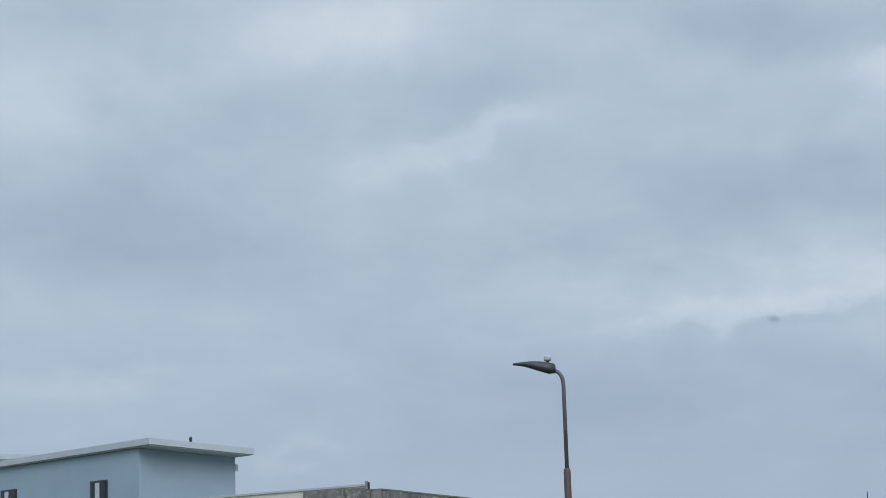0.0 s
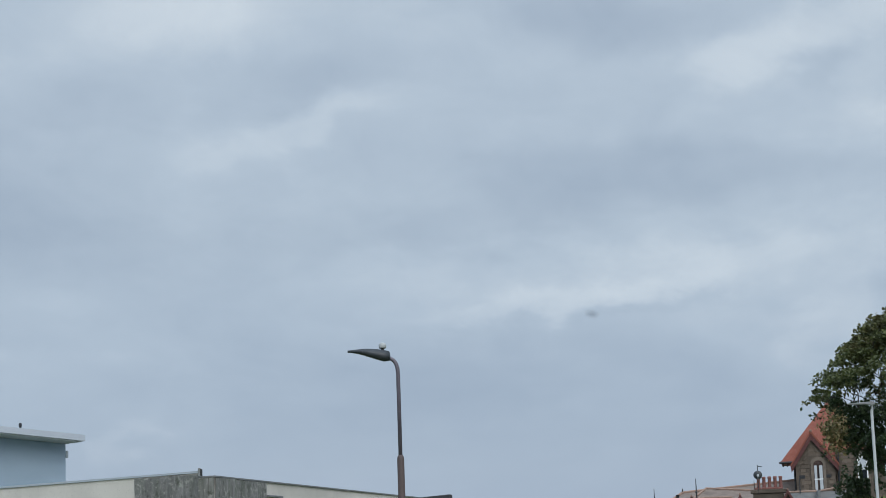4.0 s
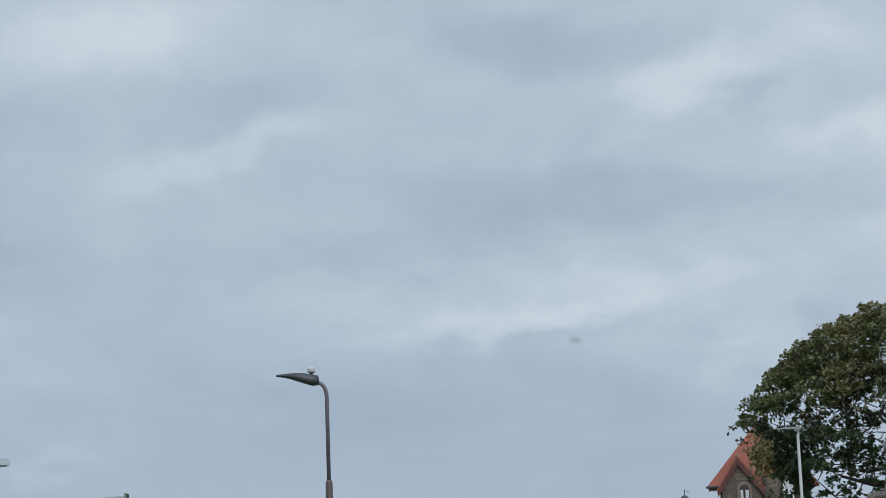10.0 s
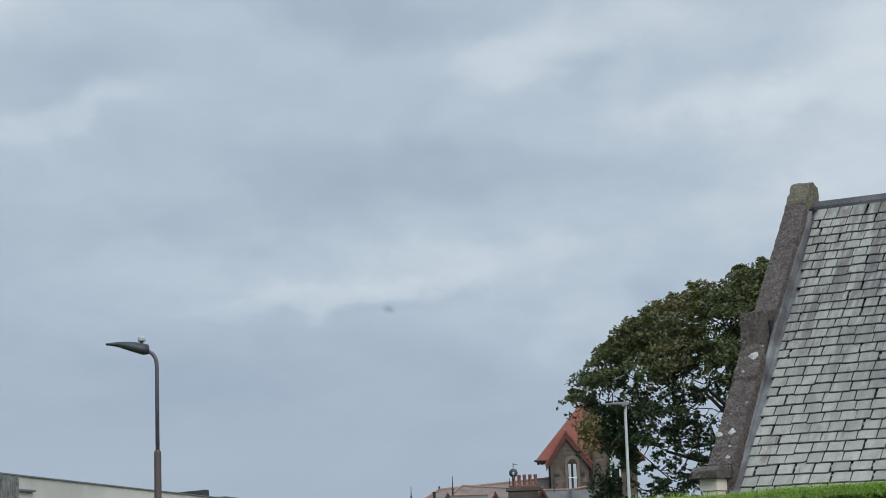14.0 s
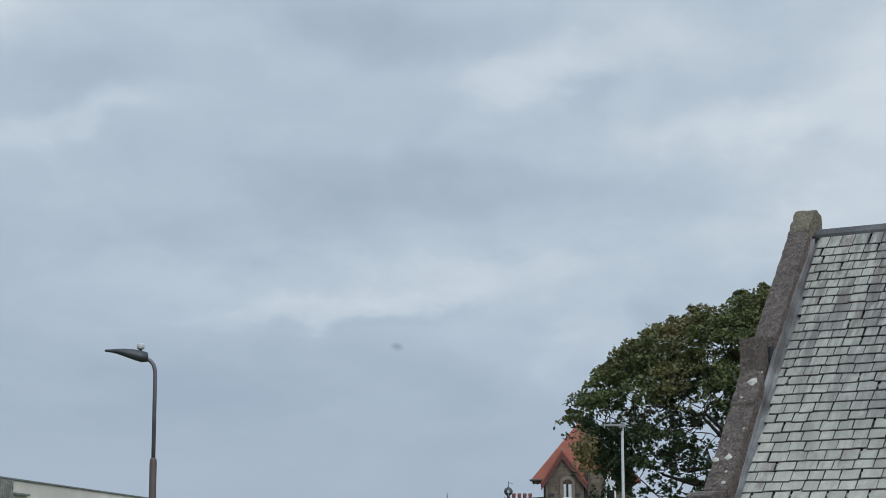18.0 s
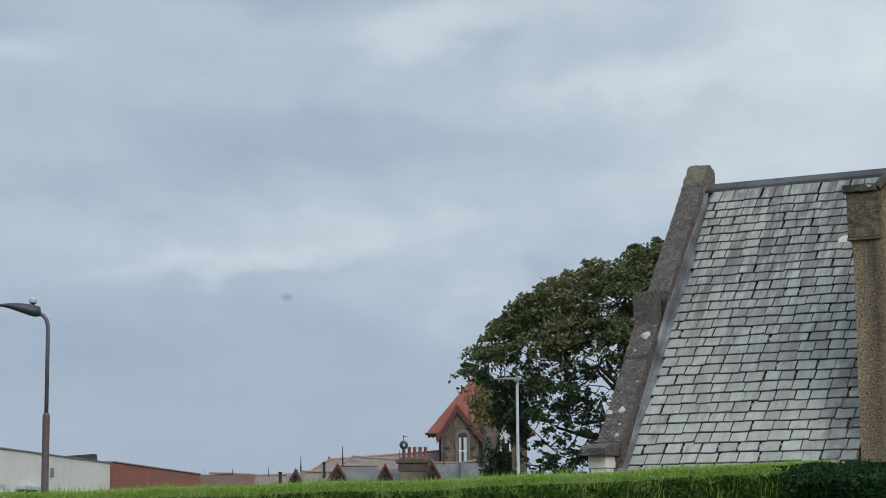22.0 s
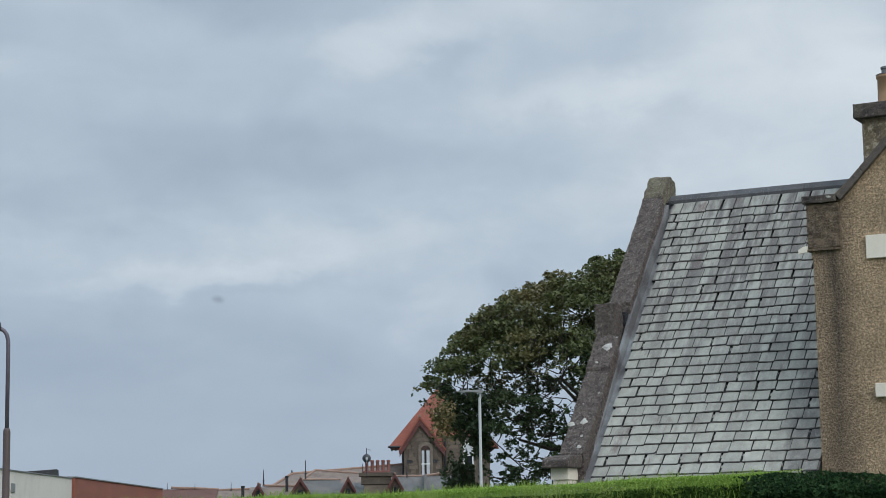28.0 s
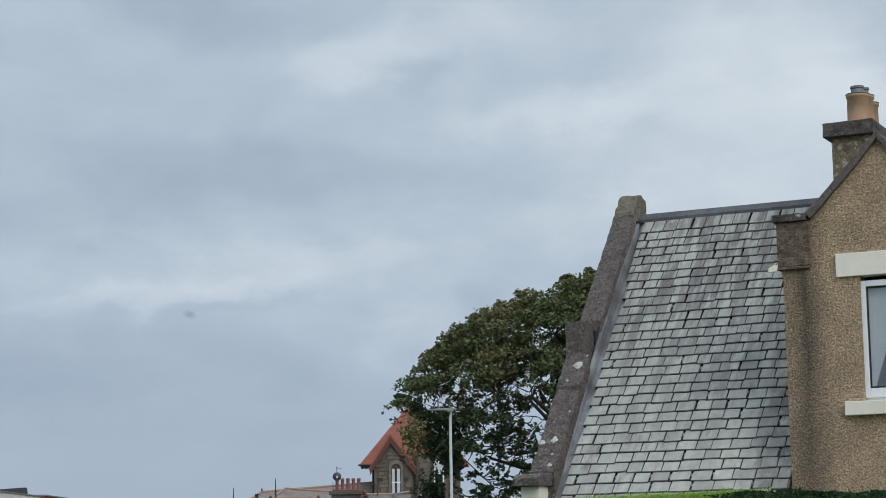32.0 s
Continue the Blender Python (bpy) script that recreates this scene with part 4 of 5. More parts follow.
part("base_column", lathed([(0.085, 0), (0.085, 1.2), (0.066, 1.25), (0.064, 3.68), (0.058, 3.72), (0.042, 3.75)], 18), POSTBROWN, lamp, "thick weathered brown lower column", True)
arm = [(0, 0, 3.7), (0, 0, 5.22), (-0.006, 0, 5.32), (-0.03, 0, 5.41), (-0.075, 0, 5.475), (-0.13, 0, 5.51), (-0.19, 0, 5.53)]
part("arm", tubed(arm, 0.037, 12), POSTDARK, lamp, "slim mauve-grey tube arm", True)
bm = bmesh.new()
rings = []
for x, w, zt, zb in ((-0.13, 0.07, 5.60, 5.495), (-0.15, 0.10, 5.645, 5.475), (-0.25, 0.13, 5.672, 5.468), (-0.40, 0.14, 5.695, 5.515), (-0.56, 0.125, 5.705, 5.57), (-0.70, 0.10, 5.698, 5.615), (-0.84, 0.07, 5.686, 5.64), (-0.905, 0.045, 5.682, 5.642)):
    zm = (zt * 0.4 + zb * 0.6)
    rings.append([bm.verts.new(p) for p in ((x, -w, zm), (x, -w * 0.75, zt - 0.012), (x, 0, zt), (x, w * 0.75, zt - 0.012), (x, w, zm), (x, w * 0.8, zb), (x, -w * 0.8, zb))])
for r0, r1 in zip(rings, rings[1:]):
    for k in range(7):
        bm.faces.new((r0[k], r0[(k + 1) % 7], r1[(k + 1) % 7], r1[k]))
bm.faces.new(rings[0])
bm.faces.new(rings[-1][::-1])
bmesh.ops.recalc_face_normals(bm, faces=list(bm.faces))
lantern = part("lantern", bm, LANTERN, lamp, "dark grey-green lantern with a pointed nose", True)
part("sensor_collar", lathed([(0.03, 0), (0.03, 0.03), (0.045, 0.035)], 14, (-0.27, 0, 5.66)), BLACK, lantern, "dark sensor collar")
part("light_sensor", lathed([(0.06, 0), (0.07, 0.02), (0.068, 0.075), (0.055, 0.095), (0.03, 0.105)], 14, (-0.27, 0, 5.70)), GALV, lantern, "pale domed light sensor", True)

# ---------------------------------------------------------------- pale post with flat lantern
post = thing("street_lamp", spot(6.48, 60), "pale steel street lamp with a flat lantern", "street lamp")
part("column", lathed([(0.07, 0), (0.07, 1.0), (0.05, 1.05), (0.043, 5.80), (0.03, 5.84)], 14), GALV, post, "", True)
part("lantern", extruded([(-0.70, 6.00), (-0.68, 6.03), (0.10, 6.06), (0.12, 5.98), (0.02, 5.94), (-0.12, 5.98)], -0.13, 0.13, "y", 0.012), GREYMETAL, post, "flat grey lantern")
part("spigot", tubed([(0.02, 0, 5.78), (0.02, 0, 5.98)], 0.035, 10), GALV, post)

# ---------------------------------------------------------------- blue building with mono-pitch roof
blue = thing("house", pose(-24.36, 71.2, 0, 0, 0, -41.3), "blue-grey rendered building with a thin oversailing roof", "building")
# local x runs back along the long wall to the left (negative), y along the short wall away


def blue_top(x, y):
    return 7.50 + 0.001 * x - 0.073 * y


L_, W_ = 15.5, 4.65
bm = bmesh.new()
for drop in (0, 0.235):
    for x, y in ((0, 0), (-L_, 0), (-L_, W_), (0, W_)):
        bm.verts.new((x, y, blue_top(x, y) - drop))
bm.verts.ensure_lookup_table()
v = bm.verts
for q in ((0, 3, 2, 1), (4, 5, 6, 7), (0, 1, 5, 4), (1, 2, 6, 5), (2, 3, 7, 6), (3, 0, 4, 7)):
    bm.faces.new([v[i] for i in q])
bmesh.ops.recalc_face_normals(bm, faces=list(bm.faces))
roof = part("roof", bm, FASCIA, blue, "thin pale grey oversailing roof edge")
bm = bmesh.new()
for x, y in ((-1.12, 0.2), (-L_ + 0.4, 0.2), (-L_ + 0.4, 4.47), (-1.12, 4.47)):
    bm.verts.new((x, y, 0))
    bm.verts.new((x, y, blue_top(x, y) - 0.29))
bm.verts.ensure_lookup_table()
v = bm.verts
for q in ((0, 2, 3, 1), (2, 4, 5, 3), (4, 6, 7, 5), (6, 0, 1, 7), (1, 3, 5, 7)):
    bm.faces.new([v[i] for i in q])
bmesh.ops.recalc_face_normals(bm, faces=list(bm.faces))
part("wall", bm, BLUE, blue, "smooth blue-grey rendered walls")
bm = bmesh.new()
for drop in (0.239, 0.275):
    for x, y in ((-0.10, 0.06), (-L_ + 0.1, 0.06), (-L_ + 0.1, W_ - 0.1), (-0.10, W_ - 0.1)):
        bm.verts.new((x, y, blue_top(x, y) - drop))
bm.verts.ensure_lookup_table()
v = bm.verts
for q in ((0, 3, 2, 1), (4, 5, 6, 7), (0, 1, 5, 4), (1, 2, 6, 5), (2, 3, 7, 6), (3, 0, 4, 7)):
    bm.faces.new([v[i] for i in q])
bmesh.ops.recalc_face_normals(bm, faces=list(bm.faces))
part("eaves_board", bm, SOFFIT, blue, "pale recessed board under the roof edge")
# dark strip draws the shadow line under the long roof edge
part("eaves_gutter", boxed(-L_ + 0.1, -0.12, 0.012, 0.055, blue_top(-L_ / 2, 0) - 0.285, blue_top(-L_ / 2, 0) - 0.238), EAVES, blue, "thin dark strip for the shadow line under the roof edge")
part("soffit", extruded([(-1.125, 0.3), (-L_ + 0.5, 0.3), (-L_ + 0.5, 4.4), (-1.125, 4.4)], 6.7, 6.72, "z"), SOFFIT, blue)
part("hopper", boxed(-1.18, -1.08, 4.475, 4.58, 6.35, 6.62, 0.02), FASCIA, blue, "pale rainwater hopper")
part("roof_vent", lathed([(0.09, 0), (0.05, 0.05), (0.045, 0.18), (0.06, 0.2), (0.06, 0.3), (0.03, 0.34)], 12, (-1.0, 2.40, 7.31)), BLACK, blue, "small black roof vent")
for x0, x1, zt in ((-4.92, -3.58, 6.16), (-12.85, -11.4, 6.25)):
    w = part("window", boxed(x0, x1, 0.15, 0.198, zt - 1.5, zt, 0.01), BLACK, blue, "dark framed narrow window")
    part("pane", boxed(x0 + 0.07, x1 - 0.07, 0.135, 0.146, zt - 1.43, zt - 0.07), DARKGLASS, w)
    part("blind", boxed(x0 + 0.45, x0 + 0.8, 0.120, 0.132, zt - 1.43, zt - 0.09), PALECURTAIN, w, "pale blind at one side")
wing = thing("house", pose(-36.35, 84.4, 0, 0, 0, -41.3), "pale grey flat roofed building end", "building")
part("roof", boxed(-6, 0.35, -0.3, 6, 7.90, 8.17, 0.02), FASCIA, wing)
part("wall", boxed(-5.7, 0.0, 0.1, 5.7, 0, 7.895), BLUE, wing)

# ---------------------------------------------------------------- low building, cream render and hung stone
low = thing("building", pose(-11.77, 54.0, 0, 0, 0, -6.69), "low flat-roofed cream building with grey-green stone panels", "building")
# local y runs along the front face away from the near corner, x to its right (outside the face is +x)
TOP = 4.36
part("front_wall", extruded([(0.0, 0.0), (0.0, 33.55), (-6.0, 33.55), (-6.0, 9.0), (-0.415, 0.0)], 0, TOP, "z"), OFFWHITE, low, "long cream rendered wall")
part("parapet_capping", extruded([(0.05, -0.05), (0.05, 33.5), (-5.9, 33.5), (-5.9, 9.0), (-0.40, -0.05)], TOP + 0.002, TOP + 0.045, "z"), EDGE, low, "thin grey metal parapet edge")
part("back_wing", extruded([(-0.42, 0.12), (-12.4, 5.89), (-10.5, 10.9), (-4.4, 7.4)], 0, 4.50, "z"), OFFWHITE, low, "cream rendered side wall")
part("back_capping", extruded([(-0.36, 0.05), (-12.46, 5.87), (-10.5, 10.95), (-4.35, 7.5)], 4.502, 4.56, "z"), FASCIA, low, "grey parapet edge")
part("outlet", boxed(-0.38, -0.34, -0.05, 0.02, 4.38, 4.60, 0.01), BLACK, low, "black parapet outlet")
part("outlet_collar", boxed(-0.46, -0.385, -0.05, 0.03, 4.40, 4.63, 0.02), GREYMETAL, low, "grey outlet collar")
rr = random.Random(7)
y = 0.0
while y < 4.55:
    w = rr.uniform(0.25, 0.6)
    part("stone_slab", boxed(0.006, rr.uniform(0.045, 0.055), y, min(y + w, 4.6) - 0.002, 0.02, TOP - rr.uniform(0.0, 0.025), 0.004), CLADDING, low)
    y += w
x = 0.0
while x < 0.40:
    w = rr.uniform(0.10, 0.18)
    part("stone_slab", boxed(-x - w + 0.01, -x, -rr.uniform(0.03, 0.07), -0.006, 0.02, TOP - rr.uniform(0.0, 0.025), 0.004), CLADDING, low)
    x += w
sidew = thing("wing_panel", low.matrix_basis @ pose(-0.42, 0.12, 0, 0, 0, 154.3), "grey-green hung stone panel on the side wall", "wall panel")
x = 0.02
while x < 2.4:
    w = rr.uniform(0.25, 0.6)
    part("stone_slab", boxed(x, x + w - 0.002, 0.004, rr.uniform(0.045, 0.055), 0.0, 4.49 - rr.uniform(0.0, 0.03), 0.004), CLADDING, sidew)
    x += w
part("bracket_light", boxed(0.004, 0.12, 4.64, 6.05, 3.93, 3.99, 0.01), EDGE, low, "small projecting wall bracket")
part("wall_vent", boxed(0.003, 0.05, 22.55, 23.1, 3.56, 3.9, 0.02), GREYMETAL, low, "small grey wall vent")
for y0, y1 in ((11.1, 15.1), (17.7, 20.7)):
    part("door_canopy", boxed(0.005, 0.3, y0, y1, 3.0, 3.14, 0.02), FASCIA, low, "pale grey flat door canopy")
    # flat black panel stands in for the unlit opening under the canopy
    part("doorway", boxed(0.004, 0.03, y0 + 0.2, y1 - 0.2, 0.02, 2.96), BLACK, low, "black panel for the unlit doorway")
slab = thing("roof_unit", spot(-5.95, 93, 0.0), "dark wedge-shaped rooftop unit behind the parapet", "roof unit")
part("casing", extruded([(-0.85, 4.3), (-0.85, 4.84), (0.60, 4.94), (0.70, 4.90), (0.74, 4.3)], -0.5, 0.6, "y", 0.02), BLACK, slab)
brick = thing("building", pose(-7.76, 87.4, 0, 0, 0, -6.5), "long red brick building with a dark parapet edge", "building")
part("wall", boxed(-8, 0.04, 0.0, 23.6, 0, 4.40), REDBRICK, brick, "red brick wall")
part("parapet_capping", boxed(-8.05, 0.09, -0.04, 23.6, 4.402, 4.46, 0.01), EDGE, brick)

# ---------------------------------------------------------------- far terrace
def finial(parent, x, y, z, h, r=0.05):
    part("finial", lathed([(r, 0), (r * 0.8, h * 0.25), (r * 1.3, h * 0.3), (r * 0.6, h * 0.36), (r * 0.35, h * 0.97), (0.01, h)], 8, (x, y, z)), BLACK, parent, "thin dark finial")


def dormer(parent, x, z_low, z_top, half, deep, right, y0=-0.4):
    """A small gabled dormer: dark red bargeboards in front, slated roof running back, ridge tiles."""
    body = part("dormer", extruded([(x - half * 0.8, z_low - 0.9), (x + half * 0.8, z_low - 0.9), (x + half * 0.8, z_low), (x, z_top - 0.22), (x - half * 0.8, z_low)], y0 + 0.12, y0 + deep, "y"), DORMERFACE, parent, "gabled dormer with dark red bargeboards")
    for s in (-1, 1):
        part("roof_slope", extruded([(x, z_top - 0.02), (x + s * half * 1.05, z_low - 0.08), (x + s * half * 1.05, z_low - 0.16), (x, z_top - 0.12)], y0 + 0.05, y0 + deep, "y"), FARSLATE, body, "grey slated dormer roof")
        part("bargeboard", extruded([(x + s * 0.004, z_top), (x + s * half * 1.1, z_low - 0.10), (x + s * half * 1.1, z_low - 0.32), (x + s * 0.004, z_top - 0.26)], y0 - 0.03, y0 + 0.045, "y"), REDPAINT, body, "dark red bargeboard")
    part("dormer_window", boxed(x - half * 0.3, x + half * 0.3, y0 + 0.08, y0 + 0.115, z_low - 0.85, z_low + 0.05), DARKGLASS, body)
    part("ridge_tile", tubed([(x, y0, z_top), (x, y0 + deep, z_top)], 0.06, 6), RIDGETILE, body)


T0 = spot(2.5, 115)
row_a = thing("house", T0 @ pose(-7.9, 3.0, 0), "far terraced house with low grey slate roof and red ridge", "house", "far terrace")
part("wall", boxed(-2.6, 2.8, 0.3, 6, 0, 3.6), SANDSTONE, row_a)
part("roof", extruded([(0, 3.5), (3.0, 4.64), (6.3, 3.5)], -3.3, 0.4), OLDTILE, row_a, "faded red tiled roof")
part("roof_lower", extruded([(0, 3.4), (3.0, 4.54), (6.3, 3.4)], 0.4, 3.2), BROWNSLATE, row_a, "lower brown-grey slate roof")
part("ridge_tile", tubed([(-2.4, 3.0, 4.74), (-0.9, 3.0, 4.68), (0.45, 3.0, 4.60)], 0.075, 6), RIDGETILE, row_a, "faded red ridge tiles")
part("ridge_tile", tubed([(0.45, 3.0, 4.56), (2.9, 3.0, 4.62)], 0.07, 6), RIDGETILE, row_a, "faded red ridge tiles")
for x, z, h in ((-2.63, 4.4, 0.62), (-0.97, 4.5, 0.46), (1.2, 4.42, 0.62)):
    finial(row_a, x, 2.9, z, h, 0.035)
part("soil_pipe", tubed([(1.97, 1.5, 3.6), (1.97, 1.5, 4.62), (1.97, 1.5, 4.74)], [0.1, 0.1, 0.14], 8), BLACK, row_a, "black vent pipe")
row_b = thing("house", T0 @ pose(-3.5, 0, 0), "far terraced house with gabled dormers and grey slate roof", "house", "far terrace")
part("wall", boxed(-1.9, 3.4, 0.3, 7, 0, 3.9), SANDSTONE, row_b)
part("roof", extruded([(0, 3.7), (3.0, 4.62), (6.5, 3.7)], -1.95, 1.2), BROWNSLATE, row_b, "brown-grey slate roof")
dormer(row_b, -1.32, 4.3, 4.76, 0.31, 3.2, 0.9)
part("ridge_tile", tubed([(-1.2, 3.0, 4.72), (0.85, 3.0, 4.66)], 0.07, 6), RIDGETILE, row_b, "faded red ridge tiles")
dormer(row_b, 1.09, 4.3, 5.06, 0.52, 3.4, 2.2)
part("cross_roof", extruded([(0.2, 3.6), (2.9, 4.98), (5.8, 3.6)], 1.12, 3.4), FARSLATE, row_b, "grey slate cross roof")
part("ridge_tile", tubed([(1.2, 2.9, 5.04), (3.4, 2.9, 5.0)], 0.06, 6), RIDGETILE, row_b, "lumpy ridge tiles")
finial(row_b, -1.06, 1.0, 4.7, 0.88, 0.05)
finial(row_b, 1.37, 0.6, 4.98, 1.1, 0.055)
part("soil_pipe", tubed([(0.27, 1.5, 4.3), (0.27, 1.5, 5.1), (0.27, 1.5, 5.22)], [0.09, 0.09, 0.12], 8), BLACK, row_b, "black vent pipe")
row_c = thing("house", T0 @ pose(0, 8.0, 0), "far house with hipped grey roof and red hip tiles", "house", "far terrace")
part("wall", boxed(-4.2, 5.8, 0.4, 7.7, 0, 4.49), SANDSTONE, row_c)
finial(row_c, -3.2, 4, 5.62, 0.28, 0.09)
bm = bmesh.new()
vs = [bm.verts.new(p) for p in ((-4.75, 0, 4.5), (6.2, 0, 4.7), (6.2, 8, 4.7), (-4.75, 8, 4.5), (-3.2, 4, 5.62), (4.9, 4, 6.18))]
for q in ((0, 1, 5, 4), (1, 2, 5), (2, 3, 4, 5), (3, 0, 4), (0, 3, 2, 1)):
    bm.faces.new([vs[i] for i in q])
bmesh.ops.recalc_face_normals(bm, faces=list(bm.faces))
part("roof", bm, BROWNSLATE, row_c, "hipped brown-grey slate roof")
for a, b in (((-4.75, 0, 4.54), (-3.2, 4, 5.66)), ((-3.2, 4, 5.66), (4.9, 4, 6.22)), ((4.9, 4, 6.22), (6.2, 0, 4.74))):
    part("ridge_tile", tubed([a, b], 0.085, 6), RIDGETILE, row_c, "faded red ridge tiles")
row_e = thing("house", T0 @ pose(-1.0, 2.5, 0), "far house with a small hipped slate roof", "house", "far terrace")
bm = bmesh.new()
vs = [bm.verts.new(p) for p in ((-1.9, 0, 4.6), (2.4, 0, 4.6), (2.4, 4.6, 4.6), (-1.9, 4.6, 4.6), (-0.62, 2, 5.60), (1.98, 2, 5.38))]
for q in ((0, 1, 5, 4), (1, 2, 5), (2, 3, 4, 5), (3, 0, 4), (0, 3, 2, 1)):
    bm.faces.new([vs[i] for i in q])
bmesh.ops.recalc_face_normals(bm, faces=list(bm.faces))
part("roof", bm, BROWNSLATE, row_e, "small hipped slate roof")
part("wall", boxed(-1.6, 2.1, 0.4, 4.4, 0, 4.59), SANDSTONE, row_e)
for a, b in (((-1.9, 0, 4.63), (-0.62, 2, 5.63)), ((-0.62, 2, 5.63), (1.98, 2, 5.41))):
    part("ridge_tile", tubed([a, b], 0.06, 6), RIDGETILE, row_e, "faded red ridge tiles")
row_d = thing("house", T0 @ pose(3.2, 0, 0), "far terraced house with dormers, chimney and grey slate roof", "house", "far terrace")
part("wall", boxed(-3.3, 3.2, 0.4, 7, 0, 3.9), SANDSTONE, row_d)
part("roof", extruded([(0.1, 3.8), (2.6, 5.12), (6.0, 3.8)], -0.1, 3.25), FARSLATE, row_d, "grey slate roof")
part("roof_low", extruded([(0.1, 3.7), (2.6, 4.8), (6.0, 3.7)], -3.3, -0.1), FARSLATE, row_d, "grey slate roof")
part("ridge_tile", tubed([(-0.1, 2.6, 5.16), (1.6, 2.6, 5.14), (3.25, 2.6, 5.38)], 0.06, 6), RIDGETILE, row_d, "pale ridge tiles")
part("party_ridge", boxed(1.52, 1.66, 0.3, 2.5, 3.9, 5.14), EDGE, row_d, "pale party wall edge")
dormer(row_d, -2.87, 4.36, 5.06, 0.41, 2.6, 0.5)
dormer(row_d, -0.19, 4.40, 5.23, 0.47, 2.6, 0.5)
for x, z, h in ((-1.85, 4.9, 0.0), (0.55, 5.0, 0.9), (-2.02, 4.95, 0.9)):
    if h:
        finial(row_d, x, 1.0, z, h, 0.04)
stack2 = thing("chimney", T0 @ pose(1.95, 0.9, 0), "stone chimney stack with a row of red clay pots", "chimney")
part("shaft", boxed(-0.72, 0.72, -0.35, 0.35, 0, 4.62, 0.02), DRESSED, stack2, "sandstone shaft")
part("neck", boxed(-0.86, 0.86, -0.42, 0.42, 4.625, 5.08, 0.03), SANDSTONE, stack2, "darker stone neck")
part("cap", boxed(-1.0, 1.0, -0.52, 0.52, 5.085, 5.30, 0.03), SANDSTONE, stack2, "projecting stone cap")
part("pot_bench", boxed(-0.78, 0.84, -0.3, 0.3, 5.305, 5.42, 0.04), REDPOT, stack2, "red mortar flaunching")
for k in range(5):
    part("chimney_pot", lathed([(0.11, 0), (0.10, 0.05), (0.094, 0.48), (0.108, 0.5), (0.108, 0.60), (0.08, 0.62)], 10, (-0.53 + 0.315 * k, 0, 5.42)), REDPOT, stack2, "", True)
dish = thing("satellite_dish", T0 @ pose(1.40, -0.2, 0), "grey satellite dish on a pole by the chimney", "satellite dish")
bm = bmesh.new()
rings = []
for j in range(5):
    r = 0.24 * j / 4 + 0.001
    rings.append([bm.verts.new((r * math.cos(t), -0.16 + 0.9 * r * r, 6.1 + r * math.sin(t))) for t in [2 * math.pi * k / 20 for k in range(20)]])
for r0, r1 in zip(rings, rings[1:]):
    for k in range(20):
        bm.faces.new((r0[k], r0[(k + 1) % 20], r1[(k + 1) % 20], r1[k]))
ob = part("reflector", bm, LANTERN, dish, "dark grey dish", True)
ob.modifiers.new("thick", "SOLIDIFY").thickness = 0.02
part("receiver", boxed(-0.06, 0.06, -0.42, -0.32, 6.0, 6.14, 0.02), FASCIA, dish, "pale receiver head")
part("feed_arm", tubed([(0, -0.16, 5.82), (0, -0.38, 6.03)], 0.015, 6), FASCIA, dish)
part("mast", tubed([(0, 0, 5.0), (0, 0, 6.68)], 0.022, 6), BLACK, dish)
part("aerial_bar", tubed([(0, -0.05, 6.60), (0.26, 0.05, 6.57)], 0.015, 6), BLACK, dish)

# tower house with steep red roof
tower = thing("house", spot(4.6, 124), "sandstone tower house with a steep red tiled roof", "house")
part("wall", boxed(-0.85, 4.4, 0.15, 6, 0, 7.0), SANDSTONE, tower, "squared brown sandstone wall")
bm = bmesh.new()
vs = [bm.verts.new(p) for p in ((-1.6, -0.25, 7.18), (4.0, -0.25, 7.18), (4.0, 6.5, 7.18), (-1.6, 6.5, 7.18), (1.55, 3.0, 11.1), (1.9, 3.0, 11.1))]
for qd in ((0, 1, 5, 4), (1, 2, 5), (2, 3, 4, 5), (3, 0, 4), (0, 3, 2, 1)):
    bm.faces.new([vs[i] for i in qd])
bmesh.ops.recalc_face_normals(bm, faces=list(bm.faces))
part("roof", bm, REDTILE, tower, "steep red tiled roof")
part("front_wall", boxed(1.70, 4.62, -0.30, 0.149, 0, 7.75), SANDSTONE, tower, "squared brown sandstone wall")
part("eaves_gutter", tubed([(-1.7, -0.3, 7.12), (-0.75, -0.3, 7.12)], 0.07, 8), BLACK, tower, "dark gutter")
for k in range(4):
    part("eaves_bracket", boxed(-1.5 + 0.25 * k, -1.42 + 0.25 * k, -0.2, 0.15, 6.88, 7.04), BLACK, tower)
gab = part("gable", extruded([(-0.72, 0), (1.66, 0), (1.66, 6.95), (0.30, 8.6), (-0.72, 6.95)], -0.5, 0.14, "y"), SANDSTONE, tower, "projecting stone gable")
for s, half in ((-1, 1.32), (1, 1.6)):
    part("gable_roof", extruded([(0.30, 8.98), (0.30 + s * half, 6.94), (0.30 + s * half, 6.80), (0.30, 8.82)], -0.75, 2.5, "y"), REDTILE, gab, "red tiled gablet roof")
    part("bargeboard", extruded([(0.30 + s * 0.004, 8.86), (0.30 + s * half * 0.97, 6.86), (0.30 + s * half * 0.97, 6.46), (0.30 + s * 0.004, 8.42)], -0.72, -0.62, "y"), REDPAINT, gab, "dark red bargeboard")
part("gable_ridge", tubed([(0.30, -0.78, 9.0), (0.30, 2.0, 9.0)], 0.09, 6), RIDGETILE, gab)
arch = [(0.350, 5.10), (0.350, 6.96), (0.410, 7.07), (0.520, 7.14), (0.635, 7.16), (0.750, 7.14), (0.860, 7.07), (0.920, 6.96), (0.920, 5.10)]
